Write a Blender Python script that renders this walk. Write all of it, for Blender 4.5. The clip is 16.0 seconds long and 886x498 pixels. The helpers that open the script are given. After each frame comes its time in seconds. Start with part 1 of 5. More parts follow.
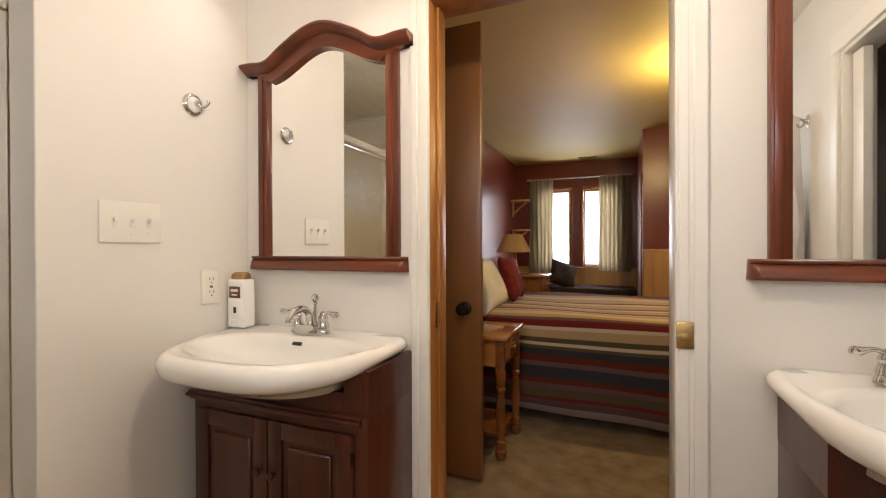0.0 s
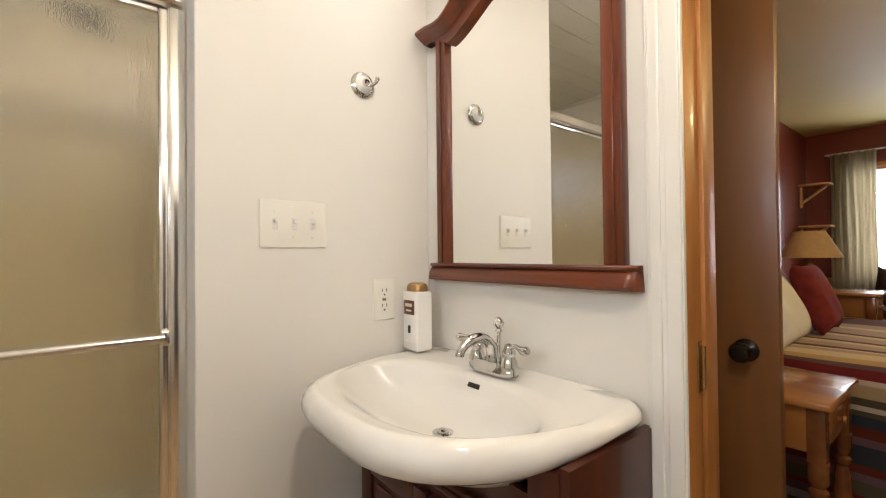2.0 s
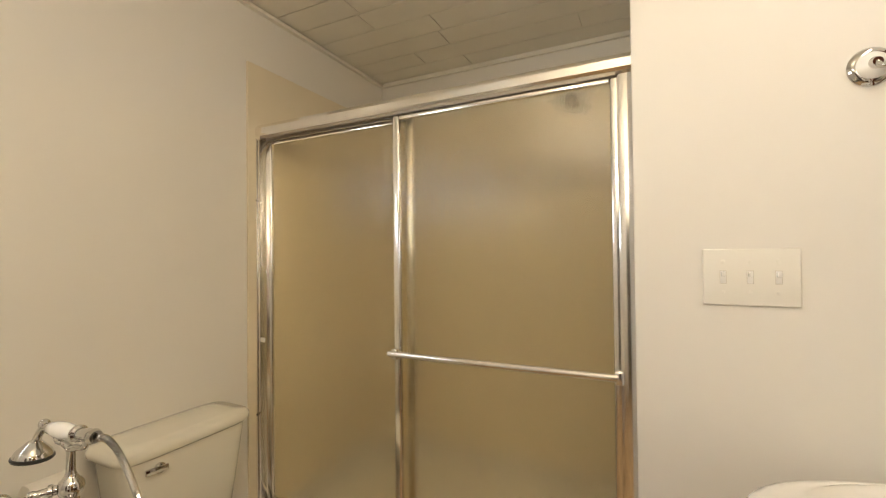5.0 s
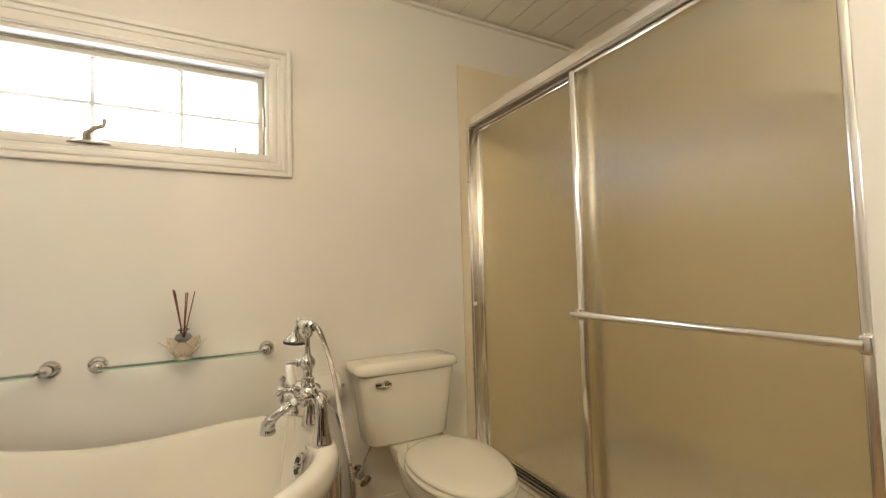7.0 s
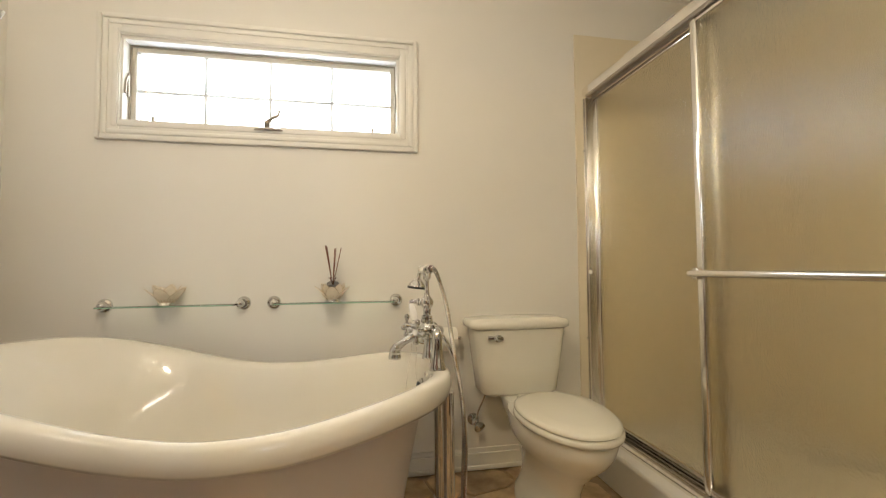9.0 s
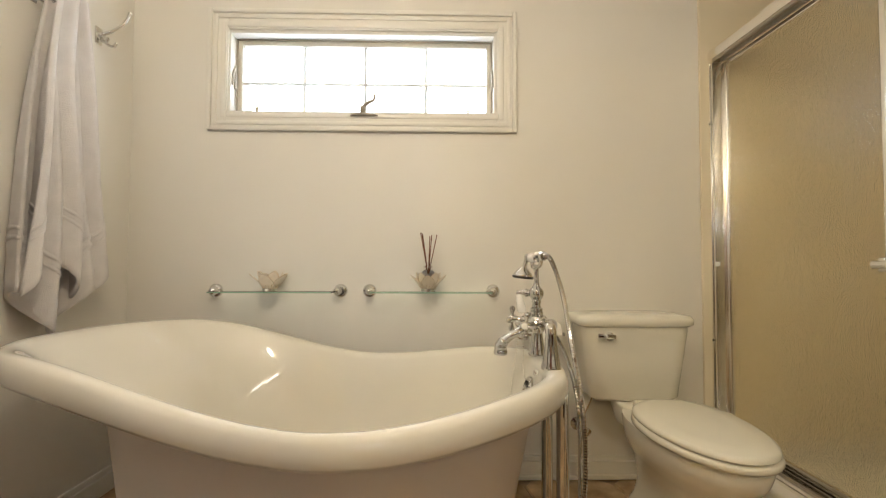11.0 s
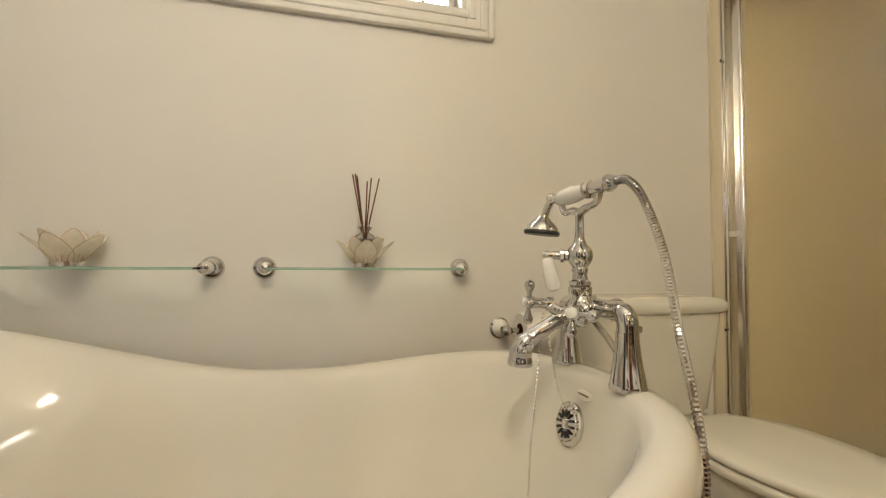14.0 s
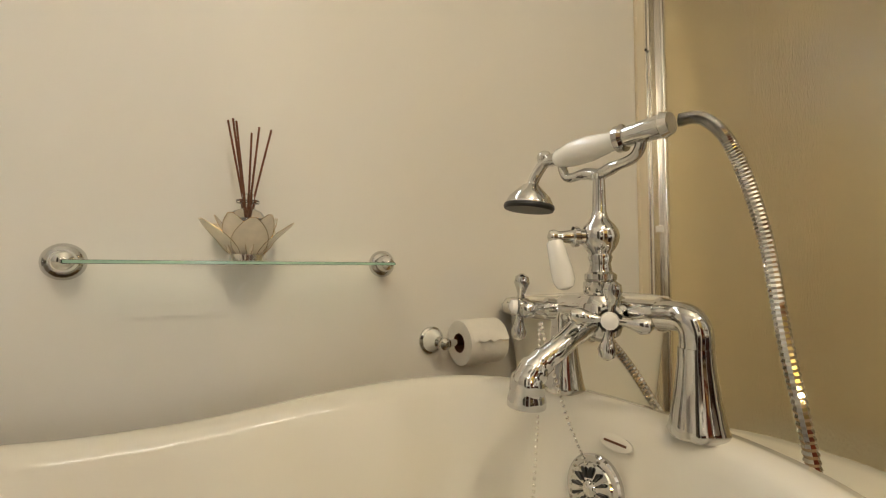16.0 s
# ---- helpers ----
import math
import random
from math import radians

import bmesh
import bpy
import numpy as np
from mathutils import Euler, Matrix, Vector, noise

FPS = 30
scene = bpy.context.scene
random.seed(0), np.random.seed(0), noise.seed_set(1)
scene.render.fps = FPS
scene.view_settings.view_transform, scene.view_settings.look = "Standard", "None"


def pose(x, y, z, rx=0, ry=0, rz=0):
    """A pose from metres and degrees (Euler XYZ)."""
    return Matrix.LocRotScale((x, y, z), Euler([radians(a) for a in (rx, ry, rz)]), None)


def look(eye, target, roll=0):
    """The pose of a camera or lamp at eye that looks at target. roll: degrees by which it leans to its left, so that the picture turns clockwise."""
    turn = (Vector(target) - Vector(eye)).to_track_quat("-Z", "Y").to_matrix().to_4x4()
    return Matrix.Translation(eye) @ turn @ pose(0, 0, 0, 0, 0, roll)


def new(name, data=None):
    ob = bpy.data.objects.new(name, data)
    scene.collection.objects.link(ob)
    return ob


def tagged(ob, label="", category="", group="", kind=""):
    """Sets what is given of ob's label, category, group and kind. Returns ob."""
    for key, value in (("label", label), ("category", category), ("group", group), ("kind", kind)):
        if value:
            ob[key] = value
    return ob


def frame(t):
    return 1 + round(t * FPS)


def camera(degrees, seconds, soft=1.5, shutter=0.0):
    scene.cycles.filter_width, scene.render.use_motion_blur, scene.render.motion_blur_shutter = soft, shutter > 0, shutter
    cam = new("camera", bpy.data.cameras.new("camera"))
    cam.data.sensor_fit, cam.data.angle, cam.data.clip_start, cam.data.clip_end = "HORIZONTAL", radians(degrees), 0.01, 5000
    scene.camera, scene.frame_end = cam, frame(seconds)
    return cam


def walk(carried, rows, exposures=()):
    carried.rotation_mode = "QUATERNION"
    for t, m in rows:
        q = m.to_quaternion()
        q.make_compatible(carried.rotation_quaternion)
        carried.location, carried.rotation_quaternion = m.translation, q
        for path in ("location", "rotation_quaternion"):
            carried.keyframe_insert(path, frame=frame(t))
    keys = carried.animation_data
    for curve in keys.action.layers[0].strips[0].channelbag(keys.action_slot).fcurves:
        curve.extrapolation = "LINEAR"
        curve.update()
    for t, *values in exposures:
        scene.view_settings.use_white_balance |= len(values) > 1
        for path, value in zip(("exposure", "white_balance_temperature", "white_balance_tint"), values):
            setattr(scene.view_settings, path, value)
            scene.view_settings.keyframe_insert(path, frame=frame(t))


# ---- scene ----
cam = camera(92.0, 16.0, soft=1.2)
PATH = [
    (0, (1.497, -1.404, 1.159), (0.736, 0.445, 1.15), -0.2),
    (0.5, (1.437, -1.31, 1.15), (0.408, 0.404, 1.153), -0.9),
    (1, (1.367, -1.189, 1.149), (0.117, 0.372, 1.157), -1.0),
    (1.5, (1.312, -1.07, 1.146), (-0.096, 0.351, 1.155), -0.9),
    (2, (1.241, -0.914, 1.152), (-0.329, 0.324, 1.178), -0.6),
    (2.5, (1.176, -0.789, 1.174), (-0.568, 0.19, 1.2), -0.8),
    (3, (1.167, -0.695, 1.223), (-0.722, -0.04, 1.279), -0.8),
    (3.5, (1.174, -0.687, 1.277), (-0.792, -0.319, 1.319), -0.5),
    (4, (1.175, -0.739, 1.324), (-0.824, -0.763, 1.368), -0.6),
    (4.5, (1.209, -0.728, 1.353), (-0.733, -1.204, 1.392), -0.3),
    (5, (1.237, -0.698, 1.304), (-0.562, -1.57, 1.333), -0.6),
    (5.2, (1.251, -0.703, 1.276), (-0.49, -1.688, 1.301), -0.5),
    (7.3, (1.009, -0.382, 1.093), (0.162, -2.191, 1.194), -1.3),
    (7.5, (1.017, -0.368, 1.082), (0.213, -2.196, 1.181), -1.0),
    (8, (0.975, -0.315, 1.03), (0.343, -2.21, 1.136), -0.9),
    (8.5, (1.003, -0.292, 0.991), (0.489, -2.222, 1.087), -0.7),
    (9, (1.009, -0.279, 0.96), (0.629, -2.24, 1.049), -0.4),
    (9.5, (1.024, -0.292, 0.937), (0.757, -2.272, 1.028), -0.3),
    (10, (1.043, -0.317, 0.936), (0.884, -2.308, 1.02), -0.2),
    (10.2, (1.046, -0.334, 0.937), (0.938, -2.33, 1.017), -0.1),
    (12.3, (1.195, -0.662, 0.906), (1.178, -2.661, 0.961), 0.3),
    (12.5, (1.189, -0.717, 0.896), (1.145, -2.715, 0.952), 0.3),
    (13, (1.192, -0.843, 0.865), (1.013, -2.834, 0.935), 0.2),
    (13.5, (1.198, -0.967, 0.838), (0.857, -2.937, 0.916), 0.1),
    (14, (1.215, -1.082, 0.822), (0.709, -3.015, 0.897), 0.3),
    (14.5, (1.233, -1.176, 0.811), (0.58, -3.064, 0.895), 0.2),
    (15, (1.243, -1.259, 0.807), (0.456, -3.096, 0.893), 0.2),
    (15.5, (1.238, -1.338, 0.806), (0.32, -3.113, 0.892), -0.1),
    (16, (1.222, -1.414, 0.8), (0.189, -3.124, 0.895), 0.0),
]
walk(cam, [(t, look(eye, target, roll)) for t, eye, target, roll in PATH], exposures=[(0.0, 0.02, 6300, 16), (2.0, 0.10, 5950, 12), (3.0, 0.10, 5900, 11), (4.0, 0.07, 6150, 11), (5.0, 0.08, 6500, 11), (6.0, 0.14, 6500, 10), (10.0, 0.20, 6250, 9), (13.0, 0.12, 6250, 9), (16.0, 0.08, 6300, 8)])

# ---- world, sun and lamps ----
world = bpy.data.worlds.new("world")
scene.world = world
world.use_nodes = True
wn = world.node_tree
sky = wn.nodes.new("ShaderNodeTexSky")
sky.sky_type = "NISHITA"
sky.sun_disc = False
sky.sun_elevation = radians(42)
sky.sun_rotation = radians(20)
wn.nodes["Background"].inputs[1].default_value = 0.12
wn.links.new(sky.outputs[0], wn.nodes["Background"].inputs[0])

sun_data = bpy.data.lights.new("sun", "SUN")
sun_data.energy, sun_data.angle, sun_data.color = 3.0, radians(0.5), (1.0, 0.93, 0.82)
sun = new("sun", sun_data)
sun.matrix_world = look((3.0, 9.0, 8.0), (1.2, 4.0, 0.5))


def lamp(name, kind, at, power, color, size, aim=None, size_y=None):
    data = bpy.data.lights.new(name, kind)
    data.energy, data.color = power, color
    if kind == "AREA":
        data.size = size
        if size_y:
            data.shape, data.size_y = "RECTANGLE", size_y
    else:
        data.shadow_soft_size = size
    ob = new(name, data)
    ob.matrix_world = look(at, aim) if aim else Matrix.Translation(at)
    return ob


WARM = (1.0, 0.825, 0.59)
BAR = (1.0, 0.89, 0.76)
lamp("vanity_bar", "AREA", (0.45, -0.14, 2.17), 1.7, BAR, 0.56, (0.46, -0.90, 1.30), 0.06)
lamp("vanity_bar_east", "AREA", (2.12, -0.14, 2.17), 2.6, BAR, 0.46, (2.02, -0.90, 1.30), 0.06)
lamp("ceiling_lamp_light", "POINT", (1.25, -0.76, 2.03), 22.5, WARM, 0.04)
lamp("bath_window_light", "AREA", (1.42, -2.435, 1.78), 9.0, (0.86, 0.93, 1.0), 1.12, (1.42, -1.4, 1.50), 0.33)
lamp("bed_window_light", "AREA", (0.92, 5.50, 1.45), 36.0, (0.95, 0.97, 1.0), 1.10, (0.92, 4.0, 1.2), 1.1)
lamp("bedroom_bulb", "POINT", (2.02, 1.95, 2.20), 36.0, (1.0, 0.75, 0.33), 0.05)

# ---- materials ----


def material(name, color, rough=0.5, metal=0.0, vary=0.06, scale=3.0, grain=60.0, bump=0.05, coat=0.0, spec=0.5, color2=None, stretch=(1, 1, 1), per_object=0.0, detail=4.0, depth=0.002):
    """Principled paint with blotches (scale) and grain (grain), both in metres of the object's own space."""
    m = bpy.data.materials.new(name)
    m.use_nodes = True
    t = m.node_tree
    p = t.nodes["Principled BSDF"]
    p.inputs["Roughness"].default_value = rough
    p.inputs["Metallic"].default_value = metal
    p.inputs["Coat Weight"].default_value = coat
    p.inputs["Coat Roughness"].default_value = 0.08
    p.inputs["Specular IOR Level"].default_value = spec
    co = t.nodes.new("ShaderNodeTexCoord")
    mp = t.nodes.new("ShaderNodeMapping")
    mp.inputs["Scale"].default_value = stretch
    t.links.new(co.outputs["Object"], mp.inputs[0])
    big = t.nodes.new("ShaderNodeTexNoise")
    big.inputs["Scale"].default_value = scale
    big.inputs["Detail"].default_value = detail
    t.links.new(mp.outputs[0], big.inputs["Vector"])
    mix = t.nodes.new("ShaderNodeMix")
    mix.data_type = "RGBA"
    c = Vector(color)
    a = [max(0.0, v * (1 - vary)) for v in c]
    b = color2 if color2 else [min(1.0, v * (1 + vary)) for v in c]
    mix.inputs[6].default_value = (*a, 1)
    mix.inputs[7].default_value = (*b, 1)
    ramp = t.nodes.new("ShaderNodeMapRange")
    ramp.inputs[1].default_value, ramp.inputs[2].default_value = 0.3, 0.7
    t.links.new(big.outputs[0], ramp.inputs[0])
    t.links.new(ramp.outputs[0], mix.inputs[0])
    out = mix.outputs[2]
    if per_object:
        info = t.nodes.new("ShaderNodeObjectInfo")
        hsv = t.nodes.new("ShaderNodeHueSaturation")
        mr = t.nodes.new("ShaderNodeMapRange")
        mr.inputs[3].default_value, mr.inputs[4].default_value = 1 - per_object, 1 + per_object
        t.links.new(info.outputs["Random"], mr.inputs[0])
        t.links.new(mr.outputs[0], hsv.inputs["Value"])
        t.links.new(out, hsv.inputs["Color"])
        out = hsv.outputs[0]
    t.links.new(out, p.inputs["Base Color"])
    if bump:
        fine = t.nodes.new("ShaderNodeTexNoise")
        fine.inputs["Scale"].default_value = grain
        fine.inputs["Detail"].default_value = 3
        t.links.new(mp.outputs[0], fine.inputs["Vector"])
        bp = t.nodes.new("ShaderNodeBump")
        bp.inputs["Strength"].default_value = bump
        bp.inputs["Distance"].default_value = depth
        t.links.new(fine.outputs[0], bp.inputs["Height"])
        t.links.new(bp.outputs[0], p.inputs["Normal"])
    return m


def glass(name, color, rough, ior=1.45, bump=0.0, grain=(60, 60, 9), weight=1.0):
    m = material(name, color, rough, vary=0.0, bump=0)
    t = m.node_tree
    p = t.nodes["Principled BSDF"]
    p.inputs["Transmission Weight"].default_value = weight
    p.inputs["IOR"].default_value = ior
    if bump:
        co = t.nodes.new("ShaderNodeTexCoord")
        mp = t.nodes.new("ShaderNodeMapping")
        mp.inputs["Scale"].default_value = grain
        n = t.nodes.new("ShaderNodeTexNoise")
        n.inputs["Scale"].default_value = 1.0
        n.inputs["Detail"].default_value = 3.0
        bp = t.nodes.new("ShaderNodeBump")
        bp.inputs["Strength"].default_value = bump
        bp.inputs["Distance"].default_value = 0.004
        t.links.new(co.outputs["Object"], mp.inputs[0])
        t.links.new(mp.outputs[0], n.inputs["Vector"])
        t.links.new(n.outputs[0], bp.inputs["Height"])
        t.links.new(bp.outputs[0], p.inputs["Normal"])
    return m


def translucent(m, color, share):
    """Lets part of the light through, as thin cloth or shell does."""
    t = m.node_tree
    tl = t.nodes.new("ShaderNodeBsdfTranslucent")
    tl.inputs[0].default_value = (*color, 1)
    mx = t.nodes.new("ShaderNodeMixShader")
    mx.inputs[0].default_value = share
    t.links.new(t.nodes["Principled BSDF"].outputs[0], mx.inputs[1])
    t.links.new(tl.outputs[0], mx.inputs[2])
    t.links.new(mx.outputs[0], t.nodes["Material Output"].inputs[0])


def glowing(name, color, strength):
    m = bpy.data.materials.new(name)
    m.use_nodes = True
    t = m.node_tree
    t.nodes.remove(t.nodes["Principled BSDF"])
    e = t.nodes.new("ShaderNodeEmission")
    e.inputs[0].default_value, e.inputs[1].default_value = (*color, 1), strength
    t.links.new(e.outputs[0], t.nodes["Material Output"].inputs[0])
    return m


PAINT = material("wall_paint", (0.80, 0.775, 0.72), 0.55, vary=0.02, scale=1.5, grain=160, bump=0.12, depth=0.001)
TRIM = material("trim_paint", (0.82, 0.80, 0.745), 0.35, vary=0.02, scale=4, grain=90, bump=0.05)
CEILING = material("ceiling_paint", (0.80, 0.77, 0.69), 0.6, vary=0.04, scale=3, grain=120, bump=0.15)
SURROUND = material("shower_surround", (0.76, 0.68, 0.52), 0.3, vary=0.04, scale=2, grain=60, bump=0.03)
CERAMIC = material("ceramic", (0.86, 0.84, 0.79), 0.08, vary=0.015, scale=2, bump=0, coat=0.6)
TUBWHITE = material("tub_acrylic", (0.77, 0.735, 0.65), 0.05, vary=0.015, scale=2, bump=0, coat=0.5)
# shade on the tub's outer side, put in as a greyer colour than its white
TUBSHADED = material("tub_shaded_side", (0.54, 0.49, 0.45), 0.35, vary=0.03, scale=3, bump=0.03)
TOILET = material("toilet_ceramic", (0.80, 0.775, 0.68), 0.10, vary=0.02, scale=3, bump=0, coat=0.5)
SEAT = material("toilet_seat_plastic", (0.80, 0.77, 0.66), 0.22, vary=0.02, scale=3, bump=0.01)
CHROME = material("chrome", (0.64, 0.635, 0.62), 0.05, 1.0, vary=0.03, scale=9, bump=0)
SATIN = material("satin_aluminium", (0.90, 0.88, 0.85), 0.15, 1.0, vary=0.05, scale=6, grain=30, bump=0.04, stretch=(1, 1, 0.1))
DARKGAP = material("dark_rubber", (0.03, 0.028, 0.025), 0.6, vary=0.1, bump=0)
CHERRY = material("cherry_wood", (0.095, 0.019, 0.006), 0.30, vary=0.35, scale=26, grain=60, bump=0.05, coat=0.2, stretch=(1, 1, 0.06), color2=(0.20, 0.046, 0.015), detail=7.0)
CHERRY_H = material("cherry_wood_level", (0.100, 0.020, 0.006), 0.30, vary=0.35, scale=26, grain=60, bump=0.05, coat=0.2, stretch=(0.06, 1, 1), color2=(0.21, 0.048, 0.016), detail=7.0)
VANITYWOOD = material("vanity_wood", (0.060, 0.015, 0.008), 0.3, vary=0.35, scale=22, grain=60, bump=0.05, coat=0.2, stretch=(1, 1, 0.06), color2=(0.088, 0.020, 0.009), detail=7.0)
JAMBWOOD = material("amber_jamb_wood", (0.40, 0.16, 0.035), 0.45, vary=0.2, scale=14, grain=50, bump=0.06, coat=0.08, stretch=(1, 1, 0.08), color2=(0.52, 0.23, 0.06))
DOORWOOD = material("brown_door_wood", (0.17, 0.066, 0.018), 0.36, vary=0.25, scale=4, grain=60, bump=0.05, coat=0.2, stretch=(1, 1, 0.1), color2=(0.27, 0.11, 0.030))
PINE = material("pine_wood", (0.60, 0.33, 0.11), 0.35, vary=0.15, scale=5, grain=45, bump=0.06, coat=0.2, stretch=(1, 1, 0.12), color2=(0.72, 0.45, 0.19))
HONEY = material("honey_pine", (0.30, 0.105, 0.022), 0.25, vary=0.25, scale=5, grain=40, bump=0.05, coat=0.4, stretch=(0.3, 1, 0.3), color2=(0.47, 0.20, 0.05))
TURNED = material("turned_pine", (0.15, 0.045, 0.012), 0.22, vary=0.25, scale=6, grain=40, bump=0.05, coat=0.4, color2=(0.26, 0.095, 0.025))
REDWALL = material("red_wall_paint", (0.19, 0.034, 0.017), 0.3, vary=0.06, scale=2, grain=120, bump=0.1)
# off-white ceiling; the yellow lamp's light is mixed into this gold colour
BEDCEIL = material("bedroom_ceiling_lamplit", (0.60, 0.46, 0.15), 0.6, vary=0.03, scale=2, grain=150, bump=0.2)
CARPET = material("carpet", (0.30, 0.225, 0.14), 0.95, vary=0.25, scale=9, grain=420, bump=1.0, depth=0.006, spec=0.1)
STONE = material("floor_stone", (0.42, 0.25, 0.115), 0.34, vary=0.35, scale=9, grain=50, bump=0.25, color2=(0.70, 0.52, 0.30), per_object=0.18)
GROUT = material("grout", (0.40, 0.30, 0.20), 0.85, vary=0.15, scale=20, grain=200, bump=0.3)
PLATE = material("ivory_plastic", (0.84, 0.82, 0.75), 0.28, vary=0.01, scale=5, bump=0)
BRASS = material("brass", (0.62, 0.44, 0.20), 0.25, 1.0, vary=0.12, scale=30, bump=0.02)
BLACKKNOB = material("dark_bronze", (0.025, 0.018, 0.014), 0.18, 0.6, vary=0.1, bump=0)
LABELBROWN = material("brown_label", (0.13, 0.05, 0.025), 0.35, vary=0.1, scale=30, bump=0)
GOLDLID = material("gold_lid", (0.50, 0.30, 0.12), 0.25, 0.7, vary=0.1, scale=30, bump=0)
BLACK = material("black_plastic", (0.02, 0.02, 0.02), 0.4, vary=0.1, bump=0)
PORCELAIN = material("porcelain", (0.88, 0.87, 0.84), 0.08, vary=0.01, bump=0, coat=0.5)
TOWEL = material("towel_terry", (0.72, 0.69, 0.68), 0.95, vary=0.06, scale=14, grain=340, bump=0.9, depth=0.004, spec=0.1)
PAPER = material("paper", (0.82, 0.79, 0.72), 0.9, vary=0.03, scale=40, grain=200, bump=0.15)
CAPIZ = material("capiz_shell", (0.88, 0.80, 0.68), 0.3, vary=0.10, scale=60, grain=90, bump=0.05)
REED = material("reed", (0.16, 0.055, 0.025), 0.7, vary=0.2, scale=60, bump=0.05)
BRONZE = material("window_hardware", (0.38, 0.34, 0.28), 0.4, 0.5, vary=0.1, bump=0)
SASH = material("window_sash", (0.66, 0.62, 0.54), 0.4, vary=0.04, bump=0.02)
MIRROR = material("mirror_silver", (0.90, 0.90, 0.88), 0.0, 1.0, vary=0.0, bump=0)
SHELFGLASS = glass("shelf_glass", (0.78, 0.93, 0.86), 0.02)
VINYL = material("white_vinyl_grid", (0.86, 0.87, 0.86), 0.4, vary=0.02, bump=0)
translucent(VINYL, (0.95, 0.97, 0.97), 0.22)
GLASSEDGE = material("glass_edge", (0.34, 0.52, 0.40), 0.15, vary=0.1, scale=20, bump=0)
CLEAR = glass("clear_glass", (1, 1, 1), 0.0)
RAIN = glass("obscure_glass", (0.93, 0.88, 0.72), 0.16, bump=0.34, grain=(340, 340, 100))
SHADE = material("lamp_shade", (0.52, 0.36, 0.20), 0.8, vary=0.06, scale=30, grain=300, bump=0.2)
CURTAIN = material("sheer_curtain", (0.40, 0.37, 0.28), 0.9, vary=0.20, scale=20, grain=500, bump=0.3, stretch=(1, 1, 0.2), spec=0.1)
translucent(CURTAIN, (0.66, 0.60, 0.46), 0.45)
translucent(CAPIZ, (0.95, 0.90, 0.80), 0.38)
LINEN = material("white_linen", (0.80, 0.82, 0.87), 0.9, vary=0.04, scale=8, grain=300, bump=0.3, spec=0.1)
MAROON = material("maroon_cushion", (0.16, 0.020, 0.018), 0.8, vary=0.25, scale=20, grain=300, bump=0.4, spec=0.2)
DARKCUSHION = material("dark_cushion", (0.045, 0.032, 0.024), 0.8, vary=0.3, scale=14, grain=250, bump=0.4, spec=0.2)
# dark base colour stands in for the shade of the unlit closet
CLOSETSHADE = material("closet_shade_colour", (0.20, 0.18, 0.15), 0.7, vary=0.05, bump=0.1)
DAYLIGHT = glowing("daylight", (0.95, 1.0, 0.97), 1.6)

# ---- mesh helpers ----


def bmn():
    return bmesh.new()


def mesh_object(name, bm, mat, smooth=True, angle=38):
    me = bpy.data.meshes.new(name)
    bmesh.ops.recalc_face_normals(bm, faces=bm.faces)
    if smooth:
        lim = radians(angle)
        for f in bm.faces:
            f.smooth = True
        for e in bm.edges:
            if len(e.link_faces) == 2 and e.calc_face_angle(0.0) > lim:
                e.smooth = False
    bm.to_mesh(me)
    bm.free()
    me.materials.append(mat)
    return new(name, me)


def part(name, bm, mat, parent, label="", smooth=True, angle=38):
    ob = mesh_object(name, bm, mat, smooth, angle)
    ob.parent = parent
    if parent.type == "EMPTY":
        ob.matrix_parent_inverse = parent.matrix_basis.inverted()
    if label:
        tagged(ob, label)
    return ob


def thing(name, at, label, category, group="", kind=""):
    ob = new(name)
    ob.empty_display_size = 0.05
    ob.matrix_basis = Matrix.Translation(at)
    return tagged(ob, label, category, group, kind)


def solid(name, bm, mat, label, category, group="", kind="", smooth=True, angle=38):
    return tagged(mesh_object(name, bm, mat, smooth, angle), label, category, group, kind)


def box(bm, x0, x1, y0, y1, z0, z1, bevel=0.0, seg=2):
    vs = [bm.verts.new(p) for p in ((x0, y0, z0), (x1, y0, z0), (x1, y1, z0), (x0, y1, z0), (x0, y0, z1), (x1, y0, z1), (x1, y1, z1), (x0, y1, z1))]
    fs = [bm.faces.new([vs[i] for i in q]) for q in ((0, 3, 2, 1), (4, 5, 6, 7), (0, 1, 5, 4), (1, 2, 6, 5), (2, 3, 7, 6), (3, 0, 4, 7))]
    if bevel:
        es = {e for f in fs for e in f.edges}
        bmesh.ops.bevel(bm, geom=list(es), offset=bevel, segments=seg, affect="EDGES", profile=0.5)
    return vs


def rings(bm, loops, close_start=True, close_end=True, closed=True):
    """Skin a list of loops (equal counts of points)."""
    made = [[bm.verts.new(p) for p in lp] for lp in loops]
    n = len(made[0])
    for a, b in zip(made, made[1:]):
        for i in range(n if closed else n - 1):
            j = (i + 1) % n
            bm.faces.new((a[i], a[j], b[j], b[i]))
    if closed and close_start:
        bm.faces.new(made[0][::-1])
    if closed and close_end:
        bm.faces.new(made[-1])
    return made


def axis_frame(d):
    d = Vector(d).normalized()
    u = d.orthogonal().normalized()
    return u, d.cross(u)


def lathe(bm, base, axis, profile, n=20, caps=True):
    """profile: (distance along the axis, radius)."""
    d = Vector(axis).normalized()
    u, v = axis_frame(d)
    b = Vector(base)
    rings(bm, [[b + d * h + (u * math.cos(2 * math.pi * i / n) + v * math.sin(2 * math.pi * i / n)) * max(r, 0.0003) for i in range(n)] for h, r in profile], caps, caps)


